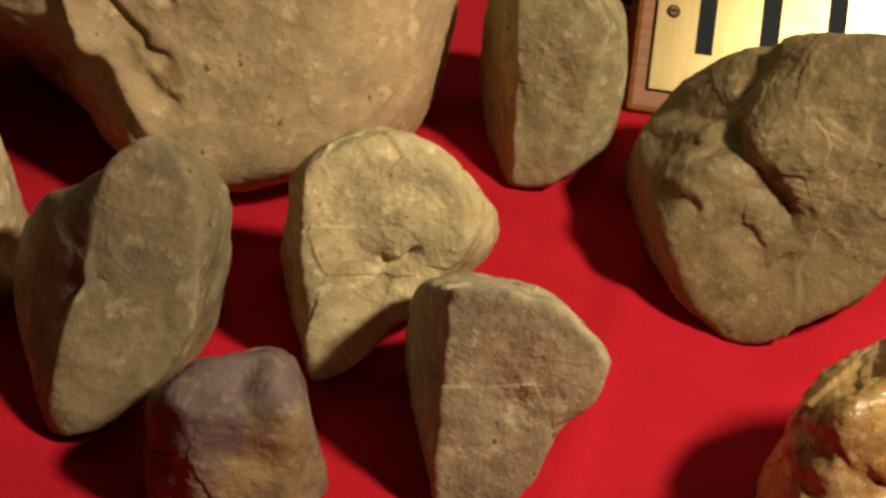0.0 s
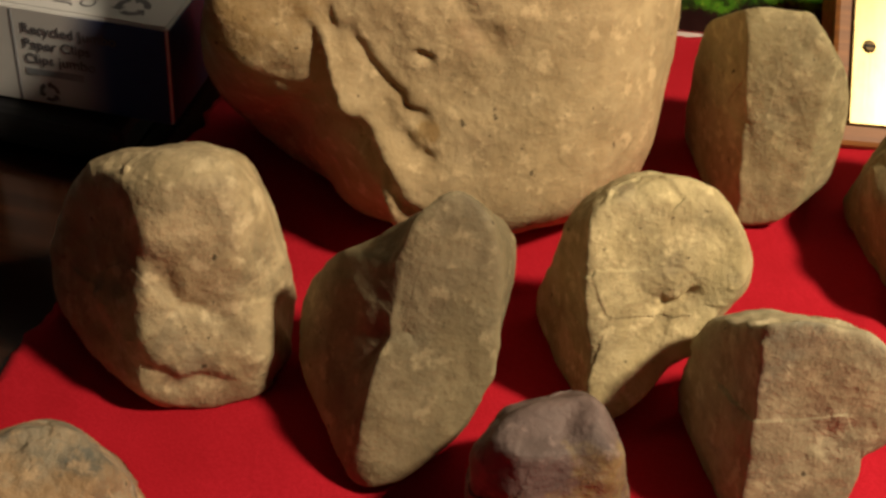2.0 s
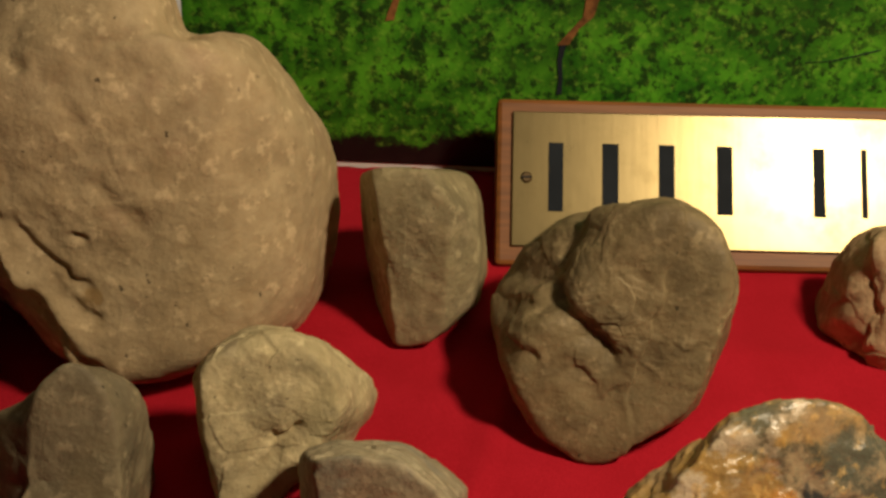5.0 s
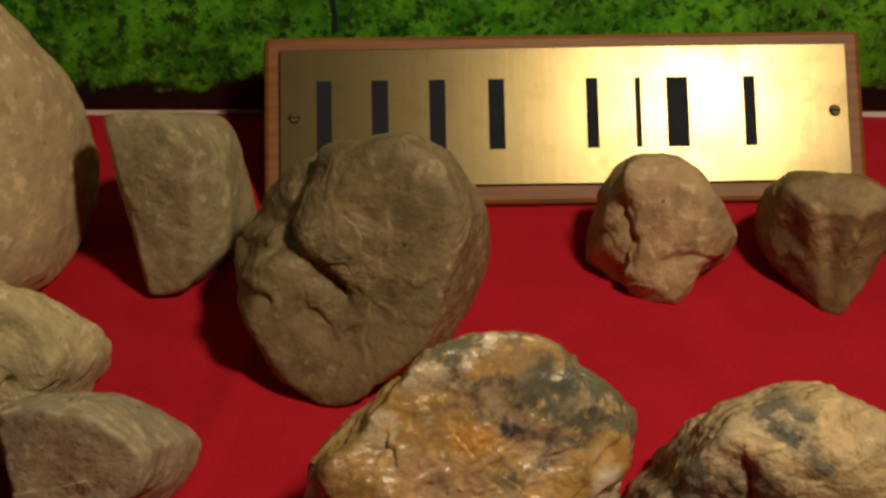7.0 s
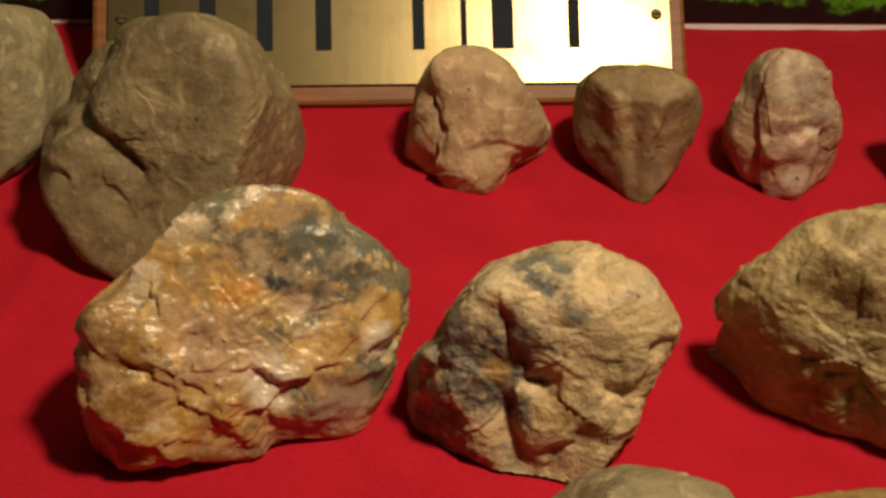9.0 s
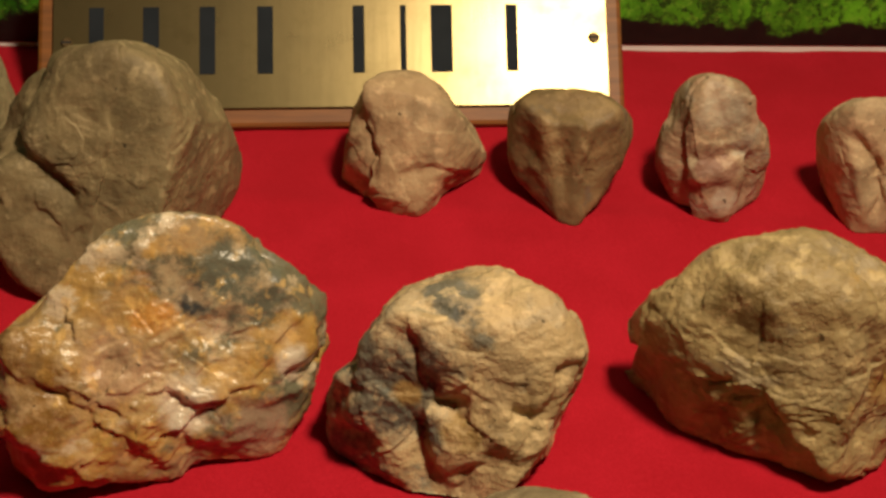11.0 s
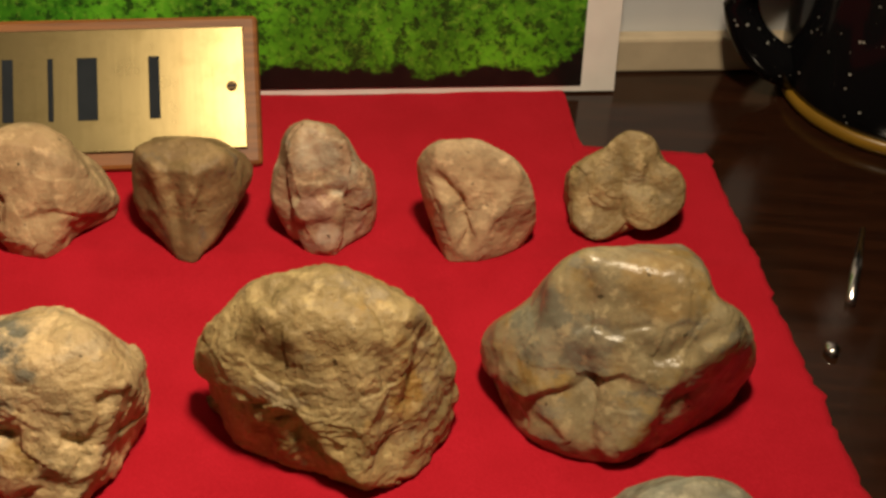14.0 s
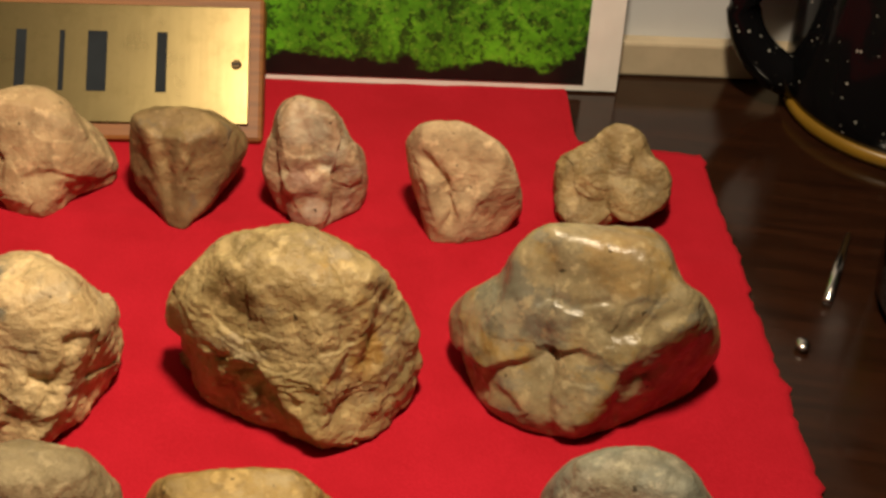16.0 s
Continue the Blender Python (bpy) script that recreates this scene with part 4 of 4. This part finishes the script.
Q_C, Q_F = (0.3267, 0.4079, 0.015), [(146, 39, 18.0), (145, 40, 16.4), (86, 58, 19.6), (25, 39, 18.8), (16, 32, 19.8), (-13, -7, 21.2), (-35, -34, 18.9), (-60, -48, 15.8), (-114, -52, 21.0), (-170, -16, 23.6), (-178, -5, 21.4), (0, -90, 15.0), (-94, 32, 9.1), (-44, 27, 18.1), (-144, 27, 18.0), (-94, 75, 22.0), (86, 9, 17.9), (-2, 8, 23.7), (-159, -29, 24.7), (164, 20, 21.7), (47, 52, 21.7), (20, 8, 21.3), (128, 8, 27.3), (-160, 8, 21.8), (92, 38, 21.4)]
Q_G = [(5, 3, [(13, -19, 29), (19, 35, -6)]), (6, -1.5, [(1, -3, 12)]), (4, -1.2, [(-10, -6, 6)]), (3, 2.5, [(-4, -1, 14), (-1, -8, 4), (-2, -14, -6)]), (3, 2.5, [(4, -7, 6), (13, -8, 5)]), (4, 3, [(0, -16, -9), (10, -7, -12)]), (3, 2, [(-14, -12, -4), (-4, -13, -5)]), (4, 2, [(10, -2, 16), (8, -6, 9)])]
Q_K = [((3, -8, 5), 4, (0.42, 0.33, 0.18))]
R_C, R_F = (-0.156, 0.182, 0.008), [(179, 33, 16), (148, 43, 13), (135, 45, 12), (89, 39, 12), (67, 28, 12), (60, 24, 13), (48, 15, 16), (0, -22, 26), (-57, -39, 20), (-96, -29, 23), (-136, -1, 24), (0, -90, 8), (-50, 20, 18), (0, 15, 20), (-100, 15, 20), (-50, 75, 14), (130, 9, 22)]
R_G = [(5, 2, [(-2, -5, 14)])]
S_C, S_F = (0.188, 0.219, 0.012), [(164, 39, 21), (118, 47, 17), (85, 42, 15), (57, 28, 16), (28, 3, 19), (-4, -24, 20), (-53, -41, 20), (-100, -34, 20), (-150, 4, 21), (0, -90, 12), (-59, 20, 15), (-9, 15, 18), (-109, 15, 18), (-59, 75, 20), (121, 9, 19)]
S_G = []
T_C, T_F = (0.240, 0.228, 0.010), [(168, 29, 24), (112, 45, 14), (98, 44, 14), (56, 33, 18), (25, 11, 23), (-21, -26, 23), (-63, -39, 20), (-104, -34, 21), (-151, -5, 23), (0, -90, 10), (-71, 20, 17), (-21, 15, 20), (-121, 15, 20), (-71, 75, 17), (109, 9, 22)]
T_G = []
U_C, U_F = (0.340, 0.240, 0.019), [(159, 19, 22), (128, 38, 19), (102, 45, 18), (64, 45, 19), (27, 31, 20), (2, 12, 22), (-28, -15, 23), (-74, -38, 23), (-127, -35, 24), (-170, -9, 24), (0, -90, 19), (-95, 20, 13), (-45, 15, 19), (-145, 15, 19), (-95, 75, 20), (85, 9, 19)]
U_G = []


rock(A_C, A_F, A_G + A_DENTS, stone("tan_sandstone", (0.485, 0.372, 0.215), (0.45, 0.34, 0.19), (0.475, 0.345, 0.205), 0.8, 22, 0.5, shift=0.1, relief=0.5, mottled=0.5, patches=A_K), "large tan boulder with a cracked shaded flank", 7, 10, 1.8, 0.22, seed=1, cuts=10)
rock(B_C, B_F, B_G, stone("pale_tan_stone", (0.41, 0.335, 0.205), (0.43, 0.34, 0.20), (0.30, 0.245, 0.155), 0.7, 34, shift=0.7, relief=0.6), "lumpy pale tan stone near the cloth's edge", 7, 10, 1.5, 0.3, seed=2, cuts=6)
rock(C_C, C_F, C_G, stone("olive_brown_stone", (0.27, 0.22, 0.125), (0.23, 0.19, 0.115), (0.31, 0.25, 0.145), 0.7, 30, shift=1.3, relief=0.5), "long olive brown stone standing at a slant", 7, 9, 1.4, 0.25, seed=3, cuts=5)
rock(D_C, D_F, D_G, stone("pale_buff_stone", (0.51, 0.43, 0.245), (0.46, 0.38, 0.21), (0.40, 0.33, 0.20), 0.85, 40, shift=2.1, relief=0.65), "pale buff stone with a notched lower face", 7, 16, 1.2, 0.5, seed=4, cuts=6)
rock(E_C, E_F, E_G, stone("purple_grey_stone", (0.165, 0.115, 0.105), (0.14, 0.105, 0.098), (0.25, 0.19, 0.11), 0.7, 30, third_at=0.60, shift=2.9, relief=0.6, bias=(5.0, -3.0, -5.0), patches=E_K), "purple grey stone with a buff patch", 7, 14, 1.0, 0.4, seed=5, cuts=5)
rock(F_C, F_F, F_G, stone("grey_buff_stone", (0.37, 0.32, 0.205), (0.38, 0.31, 0.19), (0.30, 0.27, 0.19), 0.8, 32, shift=3.4, relief=0.6), "grey buff stone with a sharp upright edge", 7, 16, 1.2, 0.45, seed=6, cuts=5)
rock(G_C, G_F, G_G, stone("khaki_stone", (0.33, 0.275, 0.15), (0.31, 0.255, 0.145), (0.36, 0.295, 0.175), 0.8, 36, shift=4.2, relief=0.55), "blocky khaki stone standing before the poster", 7, 16, 0.8, 0.25, seed=7, cuts=3)
rock(H_C, H_F, H_G + H_DENTS, stone("dark_khaki_stone", (0.25, 0.19, 0.095), (0.22, 0.165, 0.085), (0.27, 0.20, 0.11), 0.65, 30, shift=5.0, relief=0.6), "dark khaki cracked stone in front of the nameplate", 7, 14, 1.6, 0.45, seed=8, cuts=8, ledge=0.2)
rock(I_C, I_F, I_G + I_DENTS, stone("ochre_chert", (0.50, 0.31, 0.085), (0.46, 0.33, 0.18), (0.17, 0.16, 0.10), 0.30, 34, 0.7, 0.61, shift=6.3, relief=0.55, gloss=0.6, pale=(0.60, 0.49, 0.33), bias=(3.0, 0.0, 2.2), patches=I_K), "glossy ochre chert with brown and grey patches", 7, 16, 1.5, 0.7, seed=9, cuts=20, ledge=0.4)
rock(J_C, J_F, J_G + J_DENTS, stone("tan_grey_chert", (0.52, 0.385, 0.20), (0.48, 0.35, 0.19), (0.19, 0.18, 0.135), 0.55, 36, 0.6, 0.54, shift=7.7, relief=1.1, pale=(0.52, 0.41, 0.25), bias=(-5.0, 0.0, 0.0), patches=J_K), "rough tan stone with dark grey patches", 7, 18, 1.3, 0.65, seed=10, cuts=14, ledge=0.35)
rock(K_C, K_F, K_G + K_DENTS, stone("ochre_brown_chert", (0.40, 0.30, 0.14), (0.33, 0.24, 0.11), (0.42, 0.28, 0.10), 0.5, 36, shift=8.1, relief=1.0, pale=(0.36, 0.28, 0.16), patches=K_K), "ochre brown chipped stone with a pointed base", 7, 17, 1.1, 0.75, seed=11, cuts=20, ledge=0.35)
rock(L_C, L_F, L_G + L_DENTS, stone("grey_brown_chert", (0.34, 0.27, 0.145), (0.29, 0.24, 0.145), (0.36, 0.245, 0.085), 0.34, 30, 0.5, 0.54, shift=9.4, relief=0.28, gloss=0.5, pale=(0.25, 0.22, 0.15), patches=L_K), "waxy grey brown stone with a deep cleft", 7, 12, 1.4, 0.35, seed=12, cuts=8, ledge=0.1)
rock(M_C, M_F, M_G, stone("pinkish_tan_stone", (0.46, 0.32, 0.18), (0.42, 0.30, 0.17), (0.50, 0.37, 0.22), 0.7, 40, shift=10.2, relief=0.6), "small pinkish tan stone below the nameplate", 7, 14, 1.0, 0.5, seed=13, cuts=8)
rock(N_C, N_F, N_G, stone("brown_stone", (0.23, 0.15, 0.07), (0.28, 0.19, 0.09), (0.17, 0.13, 0.09), 0.6, 50, shift=11.5, relief=0.5), "small brown wedge-shaped stone", 7, 12, 1.0, 0.4, seed=14, cuts=3)
rock(O_C, O_F, O_G, stone("pink_quartz_stone", (0.44, 0.31, 0.19), (0.34, 0.21, 0.13), (0.52, 0.42, 0.28), 0.5, 60, 0.6, 0.54, shift=12.3, relief=0.6, pale=(0.50, 0.42, 0.31), patches=O_K), "small pink and cream quartz-like stone", 7, 14, 1.0, 0.35, seed=15, cuts=12, ledge=0.15)
rock(P_C, P_F, P_G, stone("pale_pink_stone", (0.54, 0.39, 0.23), (0.48, 0.35, 0.21), (0.56, 0.43, 0.27), 0.8, 44, shift=13.8, relief=0.5), "small pale pink stone with a dark groove", 7, 14, 0.8, 0.25, seed=16, cuts=6, ledge=0.12)
rock(Q_C, Q_F, Q_G, stone("olive_tan_stone", (0.33, 0.24, 0.11), (0.28, 0.20, 0.09), (0.42, 0.32, 0.18), 0.55, 60, shift=14.9, patches=Q_K), "small knobbly olive tan stone near the cloth's edge", 7, 14, 1.3, 0.45, seed=17, cuts=10, ledge=0.2)
rock(R_C, R_F, R_G, stone("orange_grey_stone", (0.36, 0.24, 0.13), (0.30, 0.26, 0.19), (0.14, 0.14, 0.12), 0.7, 46, 0.6, 0.58, shift=15.6), "tan stone with orange and grey patches", 6, 11, 1.2, 0.5, seed=18, cuts=6)
rock(S_C, S_F, S_G, stone("dull_tan_stone", (0.28, 0.22, 0.12), (0.24, 0.19, 0.11), (0.34, 0.27, 0.16), 0.7, 40, shift=16.4), "dull tan rounded stone", 6, 12, 1.2, 0.6, seed=19, cuts=6)
rock((T_C[0], T_C[1] - 0.003, T_C[2]), T_F, T_G, stone("ochre_stone", (0.38, 0.26, 0.09), (0.32, 0.22, 0.08), (0.42, 0.32, 0.16), 0.6, 40, shift=17.2), "flat-topped ochre yellow stone lying on red cloth", 6, 16, 1.0, 0.6, seed=20, cuts=5)
rock(U_C, U_F, U_G, stone("grey_green_stone", (0.30, 0.27, 0.18), (0.22, 0.22, 0.17), (0.38, 0.35, 0.26), 0.6, 70, 0.6, 0.55, shift=18.8), "rounded grey green mottled stone", 6, 8, 0.8, 0.4, seed=21)
